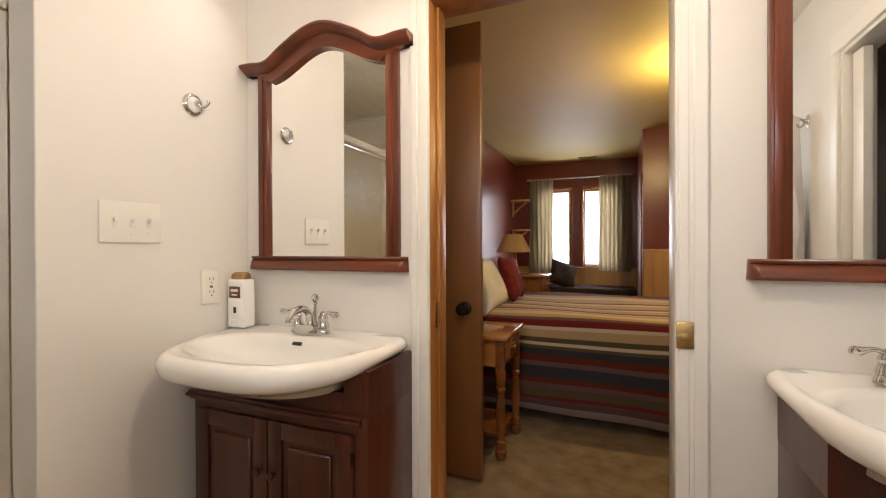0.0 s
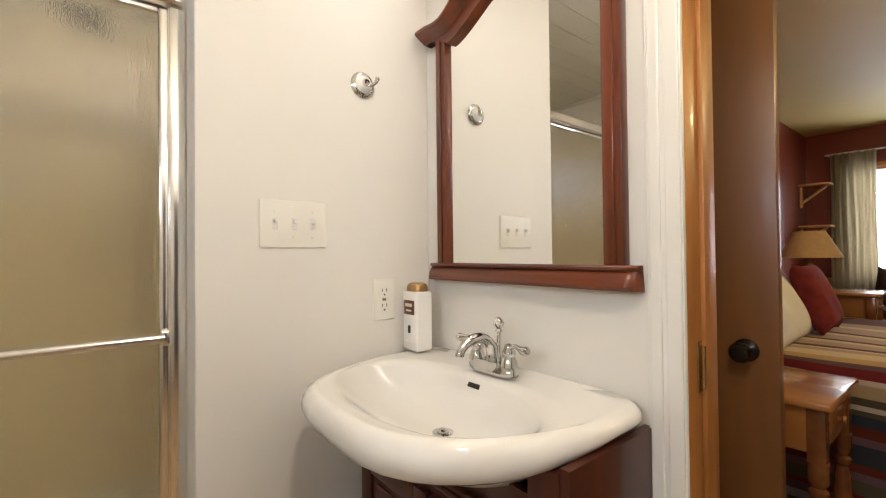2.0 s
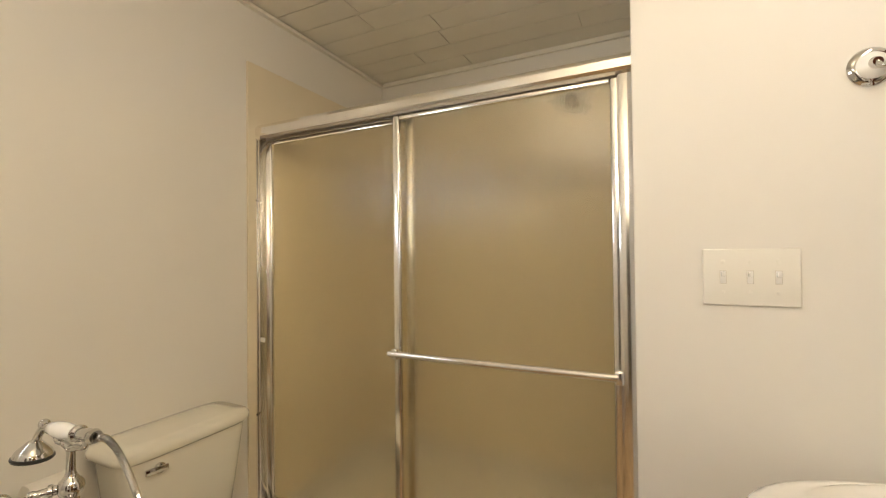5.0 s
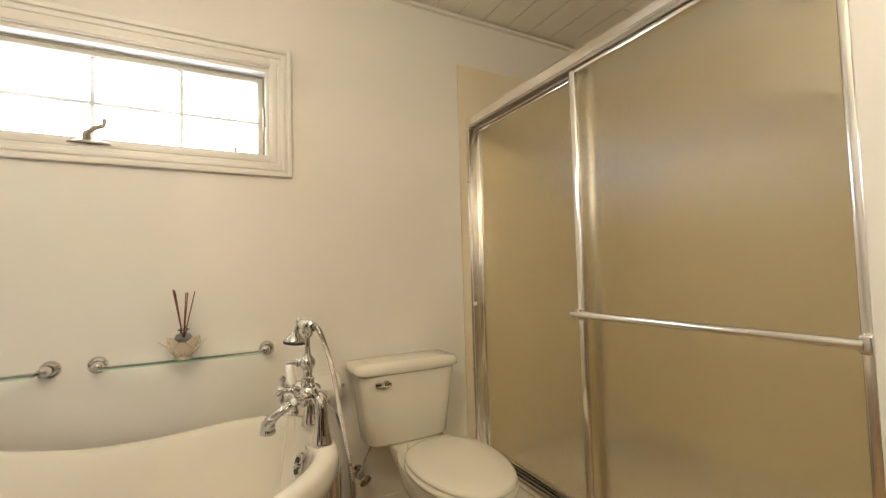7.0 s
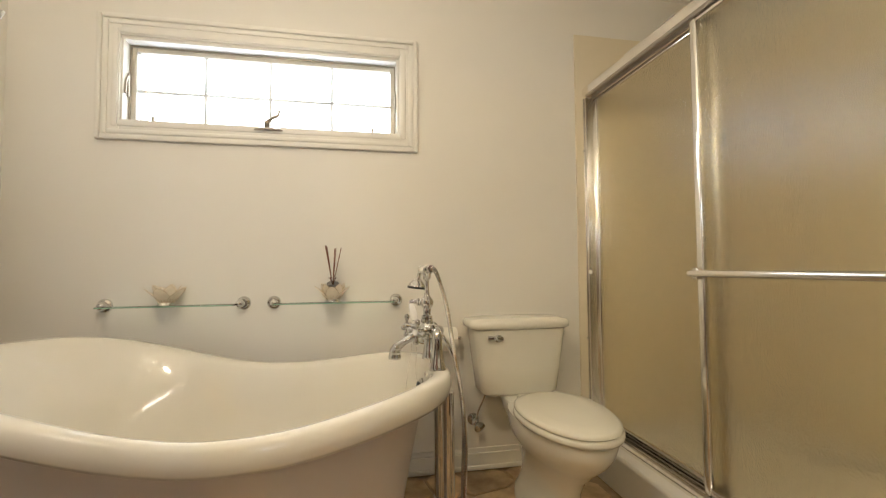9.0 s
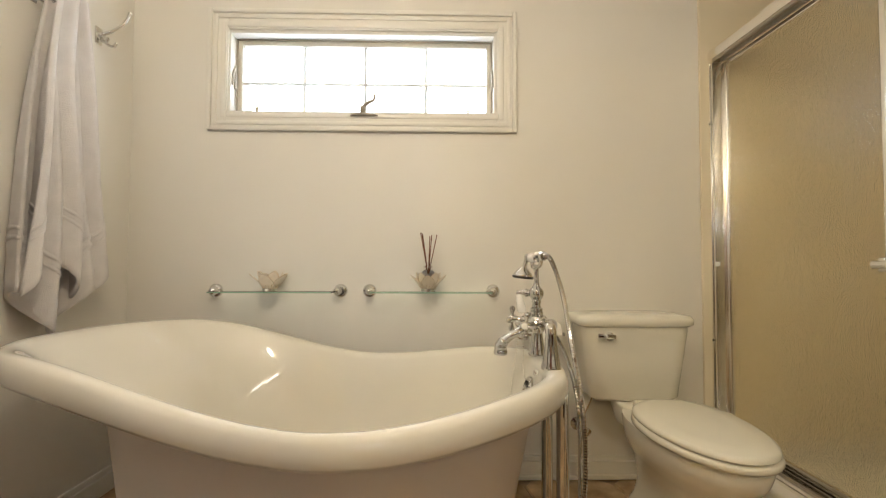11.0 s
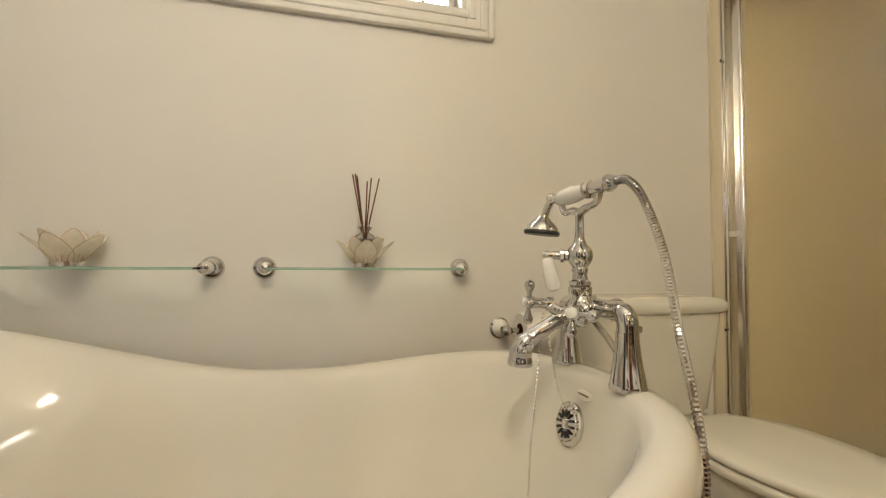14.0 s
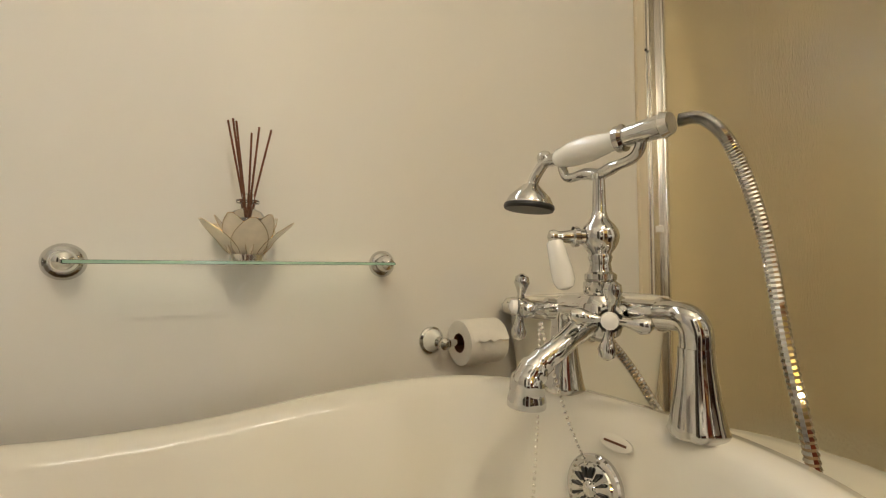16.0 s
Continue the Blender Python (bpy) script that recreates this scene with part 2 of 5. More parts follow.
def rod(bm, p, q, r0, r1=None, n=14):
    p, q = Vector(p), Vector(q)
    lathe(bm, p, q - p, [(0, r0), ((q - p).length, r0 if r1 is None else r1)], n)


def spline(points, steps=8):
    pts = [Vector(p) for p in points]
    out = []
    for i in range(len(pts) - 1):
        a, b, c, d = pts[max(i - 1, 0)], pts[i], pts[i + 1], pts[min(i + 2, len(pts) - 1)]
        for k in range(steps):
            t = k / steps
            out.append(0.5 * (2 * b + (c - a) * t + (2 * a - 5 * b + 4 * c - d) * t * t + (3 * b - a - 3 * c + d) * t ** 3))
    return out + [pts[-1]]


def tube(bm, pts, radius, n=12, ripple=0.0):
    """A round bar along pts; radius: one number or one a point."""
    pts = [Vector(p) for p in pts]
    u = None
    loops = []
    for i, p in enumerate(pts):
        d = (pts[min(i + 1, len(pts) - 1)] - pts[max(i - 1, 0)]).normalized()
        if u is None:
            u = d.orthogonal().normalized()
        u = (u - d * u.dot(d)).normalized()
        v = d.cross(u)
        r = radius[i] if isinstance(radius, (list, tuple)) else radius
        if ripple:
            r *= 1 + ripple * (1 if i % 2 else -1)
        loops.append([p + (u * math.cos(2 * math.pi * k / n) + v * math.sin(2 * math.pi * k / n)) * r for k in range(n)])
    rings(bm, loops)


def ball(bm, c, r, n=12, squash=(1, 1, 1)):
    m = Matrix.Translation(c) @ Matrix.Diagonal((r * squash[0], r * squash[1], r * squash[2], 1))
    bmesh.ops.create_uvsphere(bm, u_segments=n, v_segments=max(6, n // 2 + 2), radius=1.0, matrix=m)


def extrude_outline(bm, outline, y0, y1):
    """outline: (x, z) points; a slab between the planes y0 and y1."""
    rings(bm, [[(x, y0, z) for x, z in outline], [(x, y1, z) for x, z in outline]])


def smoothstep(t):
    t = min(1.0, max(0.0, t))
    return t * t * (3 - 2 * t)

# ---- structure ----
H = 2.455           # ceiling
XW, XE = -1.17, 2.44  # shower's back wall, east wall
YS, YN = -2.31, 0.0   # window wall, mirror wall
DX0, DX1, DZ = 0.87, 1.646, 2.05  # door to the bedroom


def structure(name, bm, mat, label, category="wall"):
    return solid(name, bm, mat, label, category, kind="structure", smooth=False)


# mirror wall with the doorway
b = bmn()
box(b, -0.13, DX0 - 0.02, 0.0, 0.13, 0, H)
box(b, DX1 + 0.02, XE + 0.12, 0.0, 0.13, 0, H)
box(b, DX0 - 0.02, DX1 + 0.02, 0.0, 0.13, DZ + 0.02, H)
structure("wall_north", b, PAINT, "smooth white painted bathroom wall behind the vanities")
# switch wall, beside the shower
b = bmn()
box(b, -0.13, 0.0, -0.737, 0.0, 0, H, 0.004)
structure("wall_west", b, PAINT, "white painted wall with the light switches")
# window wall
WX0, WX1, WZ0, WZ1 = 0.827, 2.022, 1.586, 1.968
b = bmn()
box(b, XW - 0.1, WX0, YS - 0.16, YS, 0, H)
box(b, WX1, XE + 0.12, YS - 0.16, YS, 0, H)
box(b, WX0, WX1, YS - 0.16, YS, 0, WZ0)
box(b, WX0, WX1, YS - 0.16, YS, WZ1, H)
structure("wall_south", b, PAINT, "cream painted wall with a high awning window")
# east wall with the closet doorway
EY0, EY1 = -1.14, -0.40
b = bmn()
box(b, XE, XE + 0.12, YS, EY0, 0, H)
box(b, XE, XE + 0.12, EY1, 0.0, 0, H)
box(b, XE, XE + 0.12, EY0, EY1, DZ, H)
structure("wall_east", b, PAINT, "white painted wall with towel hooks")
# closet behind the east wall, its darkness put into the wall colour
b = bmn()
box(b, XE + 0.9, XE + 1.0, -1.6, 0.1, 0, H)
box(b, XE + 0.12, XE + 0.9, -1.6, -1.5, 0, H)
box(b, XE + 0.12, XE + 0.9, 0.0, 0.1, 0, H)
structure("wall_closet", b, CLOSETSHADE, "closet wall, coloured dark for the unlit room's shade")
# shower recess
b = bmn()
box(b, XW - 0.1, XW, YS, -0.63, 0, H)
box(b, XW, -0.13, -0.69, -0.59, 0, H)
structure("wall_shower", b, PAINT, "white painted wall above the shower surround")
b = bmn()
box(b, XW, XW + 0.012, YS + 0.012, -0.702, 0.14, 2.18)
box(b, XW, -0.09, YS, YS + 0.012, 0.14, 2.18, 0.003)
box(b, XW, -0.13, -0.702, -0.69, 0.14, 2.18)
structure("wall_shower_surround", b, SURROUND, "tan moulded shower surround panels", "wall panel")
# floors
b = bmn()
box(b, XW, XE + 1.0, YS - 0.16, 0.13, -0.12, -0.012)
structure("floor", b, GROUT, "tan grout bed under the bathroom's stone floor", "floor")
b = bmn()
box(b, -0.6, 4.0, 0.13, 5.6, -0.12, -0.002)
structure("floor_bedroom", b, CARPET, "beige-brown cut pile bedroom carpet", "carpet")
b = bmn()
box(b, XW, -0.25, YS + 0.012, -0.702, -0.012, 0.08)
structure("shower_floor", b, TRIM, "white shower pan behind the sliding doors", "shower pan")
b = bmn()
box(b, -0.25, -0.070, YS, -0.737, -0.012, 0.150, 0.012, 3)
structure("shower_curb", b, TRIM, "cream shower curb under the sliding doors", "curb")

# ceiling boards with staggered butt joints, running north to south
b = bmn()
box(b, XW - 0.1, XE + 1.0, YS - 0.16, 0.13, H + 0.012, H + 0.1)
rnd = random.Random(4)
wide, gap = 0.152, 0.005
x = XW
while x < XE:
    y = YS - rnd.uniform(0, 1.0)
    while y < YN:
        ln = rnd.choice((0.9, 1.2, 1.2))
        y0, y1 = max(y, YS), min(y + ln - gap, YN)
        if y1 - y0 > 0.03:
            box(b, x, min(x + wide - gap, XE), y0, y1, H, H + 0.012)
        y += ln
    x += wide
structure("ceiling", b, CEILING, "off-white planked ceiling with staggered joints", "ceiling")
b = bmn()
for i, (a, d) in enumerate(((0.0, 0.022), (0.012, 0.012))):
    box(b, XW, XE, YS, YS + d, H - 0.028 + a, H - 0.016 + a)
box(b, XW, XW + 0.02, YS + 0.022, -0.70, H - 0.028, H - 0.003)
structure("trim_ceiling", b, CEILING, "thin off-white cove trim under the ceiling", "trim")


def baseboard(name, x0, x1, y0, y1, mat=None, label="white moulded baseboard along the wall"):
    b = bmn()
    along_x = (x1 - x0) > (y1 - y0)
    box(b, x0, x1, y0, y1, 0, 0.075, 0.003)
    if along_x:
        s = 0.006
        (box(b, x0, x1, y0, y1 - s, 0.075, 0.098, 0.003), box(b, x0, x1, y1, y1 + 0.012, 0, 0.022, 0.005)) if y0 <= YS + 0.001 else box(b, x0, x1, y0 + s, y1, 0.075, 0.098, 0.003)
    else:
        box(b, x0 + 0.006, x1, y0, y1, 0.075, 0.098, 0.003)
    structure(name, b, mat or TRIM, label, "baseboard")


baseboard("baseboard", -0.03, XE, YS, YS + 0.016)
baseboard("baseboard.001", XE - 0.016, XE, YS + 0.03, EY0 - 0.09)


def casing(name, rects, face, label, mat):
    """Moulded flat trim round an opening, made of stepped strips. rects: (x0, x1, z0, z1); face: (y of the wall, outward sign)."""
    b = bmn()
    y, s = face
    for x0, x1, z0, z1 in rects:
        upright = (z1 - z0) > (x1 - x0)
        w = (x1 - x0) if upright else (z1 - z0)
        for a, c, d in ((0.0, 1.0, 0.013), (0.10, 0.42, 0.0165), (0.55, 0.96, 0.018)):
            lo, hi = sorted((y, y + s * d))
            if upright:
                box(b, x0 + a * w, x0 + c * w, lo, hi, z0, z1, 0.003)
            else:
                box(b, x0, x1, lo, hi, z0 + a * w, z0 + c * w, 0.003)
    return structure(name, b, mat, label, "trim")


casing("trim_door", [(DX0 - 0.075, DX0, 0, DZ), (DX1, DX1 + 0.085, 0, DZ), (DX0 - 0.075, DX1 + 0.085, DZ, DZ + 0.08)], (0.0, -1), "white fluted casing round the bedroom doorway", TRIM)

# jamb linings of the doorway
door_frame = thing("door_frame", (DX0, 0.065, 0), "doorway jambs, one amber wood and one white", "door frame", kind="structure")
b = bmn()
box(b, DX0 - 0.02, DX0, 0.002, 0.15, 0, DZ, 0.002)
box(b, DX0, DX0 + 0.010, 0.062, 0.105, 0, DZ, 0.002)
jl = part("jamb", b, JAMBWOOD, door_frame, "amber stained wooden jamb")
b = bmn()
rod(b, (DX0 + 0.008, 0.052, 0.872), (DX0 + 0.008, 0.052, 0.958), 0.0045)
box(b, DX0 - 0.001, DX0 + 0.003, 0.040, 0.060, 0.862, 0.967, 0.001)
part("strike_plate", b, BRASS, jl, "narrow steel strike plate")
b = bmn()
box(b, DX1, DX1 + 0.02, 0.002, 0.15, 0, DZ, 0.002)
jr = part("jamb", b, TRIM, door_frame, "white painted jamb")
b = bmn()
box(b, DX1 + 0.002, DX1 + 0.046, -0.0235, -0.0195, 0.868, 0.945, 0.001)
box(b, DX1 + 0.012, DX1 + 0.036, -0.0265, -0.0230, 0.890, 0.912, 0.001)
sp = part("strike_plate", b, BRASS, jr, "brass strike plate")
b = bmn()
box(b, DX0, DX1, 0.002, 0.15, DZ, DZ + 0.02, 0.002)
part("head_jamb", b, JAMBWOOD, door_frame, "dark stained head jamb")

# brown flush door, swung back into the bedroom
leaf = thing("door_1", (0.87, 0.62, 0.01), "open brown flush wooden door with a dark round knob", "door", kind="structure")
b = bmn()
box(b, 0.11, 0.872, 0.60, 0.636, 0.012, 2.262, 0.002)
lf = part("door_leaf", b, DOORWOOD, leaf)
b = bmn()
lathe(b, (0.79, 0.60, 0.855), (0, -1, 0), [(0, 0.034), (0.006, 0.034), (0.010, 0.026), (0.014, 0.013), (0.030, 0.012), (0.036, 0.022), (0.046, 0.029), (0.058, 0.030), (0.068, 0.024), (0.073, 0.010)], 24)
part("door_handle", b, BLACKKNOB, lf, "dark bronze round knob")

# closet doorway in the east wall
b = bmn()
for y0, y1, z0, z1 in ((EY0 - 0.065, EY0, 0, DZ), (EY1, EY1 + 0.085, 0, DZ), (EY0 - 0.065, EY1 + 0.085, DZ, DZ + 0.085)):
    box(b, XE - 0.016, XE, y0, y1, z0, z1, 0.004)
box(b, XE, XE + 0.12, EY0, EY0 + 0.018, 0, DZ)
box(b, XE, XE + 0.12, EY1 - 0.018, EY1, 0, DZ)
box(b, XE, XE + 0.12, EY0 + 0.018, EY1 - 0.018, DZ - 0.018, DZ)
structure("trim_closet_door", b, TRIM, "white casing round the closet doorway", "trim")
b = bmn()
box(b, XE + 0.03, XE + 0.065, EY0 + 0.03, EY0 + 0.12, 0.01, DZ - 0.03, 0.003)
structure("door_2", b, TRIM, "white sliding closet door standing open", "door")

# ---- bathroom window ----
win = thing("window_1", (1.42, YS, 1.52), "white awning window with a grid between the panes, cranked shut", "window", kind="structure")
OX0, OX1, OZ0, OZ1 = 0.738, 2.106, 1.515, 2.06


def frame_loop(bm, x0, x1, z0, z1, w, y0, y1, bevel=0.003):
    box(bm, x0, x0 + w, y0, y1, z0, z1, bevel)
    box(bm, x1 - w, x1, y0, y1, z0, z1, bevel)
    box(bm, x0 + w, x1 - w, y0, y1, z1 - w, z1, bevel)
    box(bm, x0 + w, x1 - w, y0, y1, z0, z0 + w, bevel)


b = bmn()
frame_loop(b, OX0, OX1, OZ0, OZ1, 0.088, YS, YS + 0.012)
frame_loop(b, OX0, OX1, OZ0, OZ1, 0.020, YS, YS + 0.024, 0.006)
frame_loop(b, OX0 + 0.026, OX1 - 0.026, OZ0 + 0.026, OZ1 - 0.026, 0.018, YS, YS + 0.019, 0.005)
frame_loop(b, OX0 + 0.058, OX1 - 0.058, OZ0 + 0.058, OZ1 - 0.058, 0.024, YS, YS + 0.017, 0.005)
part("window_trim", b, TRIM, win, "white stepped picture-frame casing")
b = bmn()
frame_loop(b, WX0, WX1, WZ0, WZ1, 0.012, YS - 0.15, YS + 0.002, 0.002)
part("window_frame", b, TRIM, win)
b = bmn()
frame_loop(b, WX0 + 0.012, WX1 - 0.012, WZ0 + 0.012, WZ1 - 0.012, 0.026, YS - 0.095, YS - 0.055, 0.004)
sash = part("sash", b, SASH, win, "beige window sash")
b = bmn()
frame_loop(b, WX0 + 0.014, WX1 - 0.014, WZ0 + 0.014, WZ1 - 0.014, 0.006, YS - 0.054, YS - 0.046, 0.001)
part("gasket", b, BRONZE, sash, "grey-brown weather strip")
GX0, GX1, GZ0, GZ1 = WX0 + 0.037, WX1 - 0.037, WZ0 + 0.037, WZ1 - 0.037
b = bmn()
box(b, GX0 - 0.004, GX1 + 0.004, YS - 0.079, YS - 0.074, GZ0 - 0.004, GZ1 + 0.004)
pane = part("pane", b, CLEAR, sash, "clear window glass", smooth=False)
pane.visible_shadow = False
for i in range(3):
    b = bmn()
    gx = GX0 + (GX1 - GX0) * (i + 1) / 4
    box(b, gx - 0.007, gx + 0.007, YS - 0.073, YS - 0.067, GZ0, GZ1)
    part("muntin", b, VINYL, sash)
b = bmn()
gz = (GZ0 + GZ1) / 2 - 0.02
box(b, GX0, GX1, YS - 0.0725, YS - 0.0665, gz - 0.0065, gz + 0.0065)
part("muntin", b, VINYL, sash)
# crank
b = bmn()
cx = 1.415
lathe(b, (cx, YS - 0.010, OZ0 + 0.068), (0, 0, 1), [(0, 0.064), (0.005, 0.064), (0.012, 0.045), (0.016, 0.016)], 24)
for v in b.verts:
    v.co.y = YS + (v.co.y - YS) * 0.55 + 0.012
crank = part("crank_base", b, BRONZE, win, "bronze oval crank base")
b = bmn()
tube(b, spline([(cx + 0.005, YS + 0.024, OZ0 + 0.082), (cx, YS + 0.040, OZ0 + 0.100), (cx - 0.025, YS + 0.048, OZ0 + 0.118), (cx - 0.046, YS + 0.05, OZ0 + 0.128), (cx - 0.050, YS + 0.05, OZ0 + 0.152)], 5), [0.012] * 6 + [0.0075] * 9 + [0.006] * 6, 10)
part("crank_handle", b, BRONZE, crank, "grey folding crank handle")
for lx in (WX0 + 0.125, WX1 - 0.115):
    b = bmn()
    box(b, lx - 0.030, lx + 0.030, YS - 0.045, YS - 0.030, WZ0 + 0.012, WZ0 + 0.020, 0.002)
    box(b, lx - 0.006, lx + 0.006, YS - 0.043, YS - 0.033, WZ0 + 0.018, WZ0 + 0.052, 0.003)
    part("latch", b, BRONZE, win, "small bronze sash lock")
for lx in (WX0 + 0.013, WX1 - 0.021):
    b = bmn()
    box(b, lx, lx + 0.008, YS - 0.042, YS - 0.028, WZ0 + 0.13, WZ0 + 0.235, 0.003)
    tube(b, [(lx + 0.004, YS - 0.028, WZ0 + 0.22), (lx + 0.004, YS - 0.012, WZ0 + 0.19), (lx + 0.004, YS - 0.010, WZ0 + 0.14)], 0.005, 8)
    part("latch", b, BRONZE, win, "side locking lever")

# daylight beyond the windows
b = bmn()
box(b, -1.5, 4.4, -3.92, -3.90, 0.2, 4.4)
solid("backdrop", b, DAYLIGHT, "bright overcast daylight outside the bathroom window", "sky", kind="structure", smooth=False)
b = bmn()
box(b, -1.6, 3.4, 6.90, 6.92, -0.4, 4.0)
solid("backdrop_north", b, DAYLIGHT, "bright daylight outside the bedroom windows", "sky", kind="structure", smooth=False)

# ---- shower doors ----
shower = thing("shower_door", (-0.12, -1.5, 0.15), "sliding shower doors, chrome framed with tan obscure rain glass", "shower door")
SY0, SY1 = YS + 0.004, -0.741
b = bmn()
prof = [(-0.172, 1.850), (-0.172, 1.896), (-0.160, 1.905), (-0.110, 1.908), (-0.090, 1.901), (-0.077, 1.884), (-0.077, 1.858), (-0.083, 1.850)]
rings(b, [[(px, SY0, pz) for px, pz in prof], [(px, SY1, pz) for px, pz in prof]])
part("header", b, SATIN, shower, "polished aluminium header rail", angle=25)
# thin strips put in for the shade in the gap under the header
b = bmn()
box(b, -0.128, -0.119, SY0 + 0.03, SY1 - 0.03, 1.836, 1.8495)
box(b, -0.091, -0.085, SY0 + 0.03, SY1 - 0.045, 1.838, 1.8495)
part("header_gap_shade", b, BRONZE, shower, "brown-grey strips for the shaded gap under the header")
for y0, y1, s in ((SY0, SY0 + 0.026, 1), (SY1 - 0.040, SY1, -1)):
    b = bmn()
    box(b, -0.165, -0.085, y0, y1, 0.172, 1.8375, 0.004)
    box(b, -0.084, -0.078, y0 + 0.004, y1 - 0.010 * (1 if s > 0 else 0), 0.172, 1.8375, 0.002)
    part("wall_jamb", b, SATIN, shower, "aluminium wall jamb")
b = bmn()
for z in (1.56, 0.60):
    ball(b, (-0.0775, SY0 + 0.016, z), 0.0045, 8)
part("jamb_screw", b, DARKGAP, shower, "dark jamb screws")
b = bmn()
box(b, -0.170, -0.080, SY0, SY1, 0.150, 0.166, 0.003)
for tx in (-0.168, -0.128, -0.088):
    box(b, tx, tx + 0.006, SY0, SY1, 0.166, 0.188, 0.001)
part("bottom_track", b, SATIN, shower, "grooved aluminium sill track")


def shower_panel(name, x, y0, y1, label):
    st = 0.030
    b = bmn()
    box(b, x - 0.012, x + 0.012, y0, y0 + st, 0.180, 1.838, 0.007, 3)
    box(b, x - 0.012, x + 0.012, y1 - st, y1, 0.180, 1.838, 0.007, 3)
    box(b, x - 0.011, x + 0.011, y0 + st, y1 - st, 1.820, 1.838, 0.004)
    box(b, x - 0.011, x + 0.011, y0 + st, y1 - st, 0.180, 0.215, 0.004)
    fr = part(name, b, SATIN, shower, label)
    b = bmn()
    box(b, x - 0.003, x + 0.003, y0 + st - 0.004, y1 - st + 0.004, 0.211, 1.824)
    g = part("pane", b, RAIN, fr, "tan obscure rain glass", smooth=False)
    g.visible_shadow = False
    return fr


outer = shower_panel("sliding_panel", -0.104, -1.578, -0.772, "outer sliding panel frame")
shower_panel("sliding_panel", -0.146, -2.292, -1.512, "inner sliding panel frame")
b = bmn()
rod(b, (-0.078, -1.592, 0.935), (-0.078, -0.790, 0.935), 0.0125, None, 16)
part("towel_bar", b, SATIN, outer, "aluminium towel bar across the panel")
for yy in (-1.566, -0.786):
    b = bmn()
    box(b, -0.094, -0.072, yy - 0.014, yy + 0.014, 0.914, 0.956, 0.006, 3)
    part("towel_bar_bracket", b, SATIN, outer, "towel bar bracket")
b = bmn()
box(b, -0.0845, -0.0765, SY0 + 0.036, SY0 + 0.062, 0.925, 0.945, 0.003)
part("bumper", b, TRIM, shower, "small white rubber bumper")
for o_ in shower.children:
    o_.location.x -= 0.05
# shower head on its arm behind the glass
sh = thing("shower_head", (-0.5, -0.702, 1.96), "dark shower head on a bent arm behind the obscure glass", "shower head")
b = bmn()
lathe(b, (-0.52, -0.702, 1.97), (0, -1, 0), [(0, 0.03), (0.006, 0.03), (0.012, 0.012)], 18)
tube(b, spline([(-0.52, -0.708, 1.97), (-0.51, -0.82, 1.97), (-0.49, -0.94, 1.93)], 6), 0.011, 10)
part("arm", b, CHROME, sh)
b = bmn()
lathe(b, (-0.49, -0.935, 1.935), (0.1, -0.55, -0.8), [(0, 0.016), (0.02, 0.022), (0.04, 0.055), (0.055, 0.062), (0.06, 0.057)], 18)
part("rose", b, BLACKKNOB, sh, "dark shower rose")

# ---- vanities ----


def sink_outline(cx, half, back, side, bow, grow=0.0, n=48):
    """Closed D-shaped outline: straight back, bowed front."""
    pts = []
    for i in range(n):
        a = 2 * math.pi * i / n
        c, s = math.cos(a), math.sin(a)
        e = 0.20 if s > 0 else 0.62
        x = cx + (half + grow) * math.copysign(abs(c) ** e, c)
        mid = (back + side) / 2
        if s > 0:
            y = mid + (back - mid) * abs(s) ** 0.35
        else:
            y = mid + (side - mid + 0.0) * abs(s) ** 0.9 + (bow - side - grow) * (1 - min(1, abs(c)) ** (2.1 if c > 0 else 3.2))
        pts.append((x, min(y, back)))
    return pts


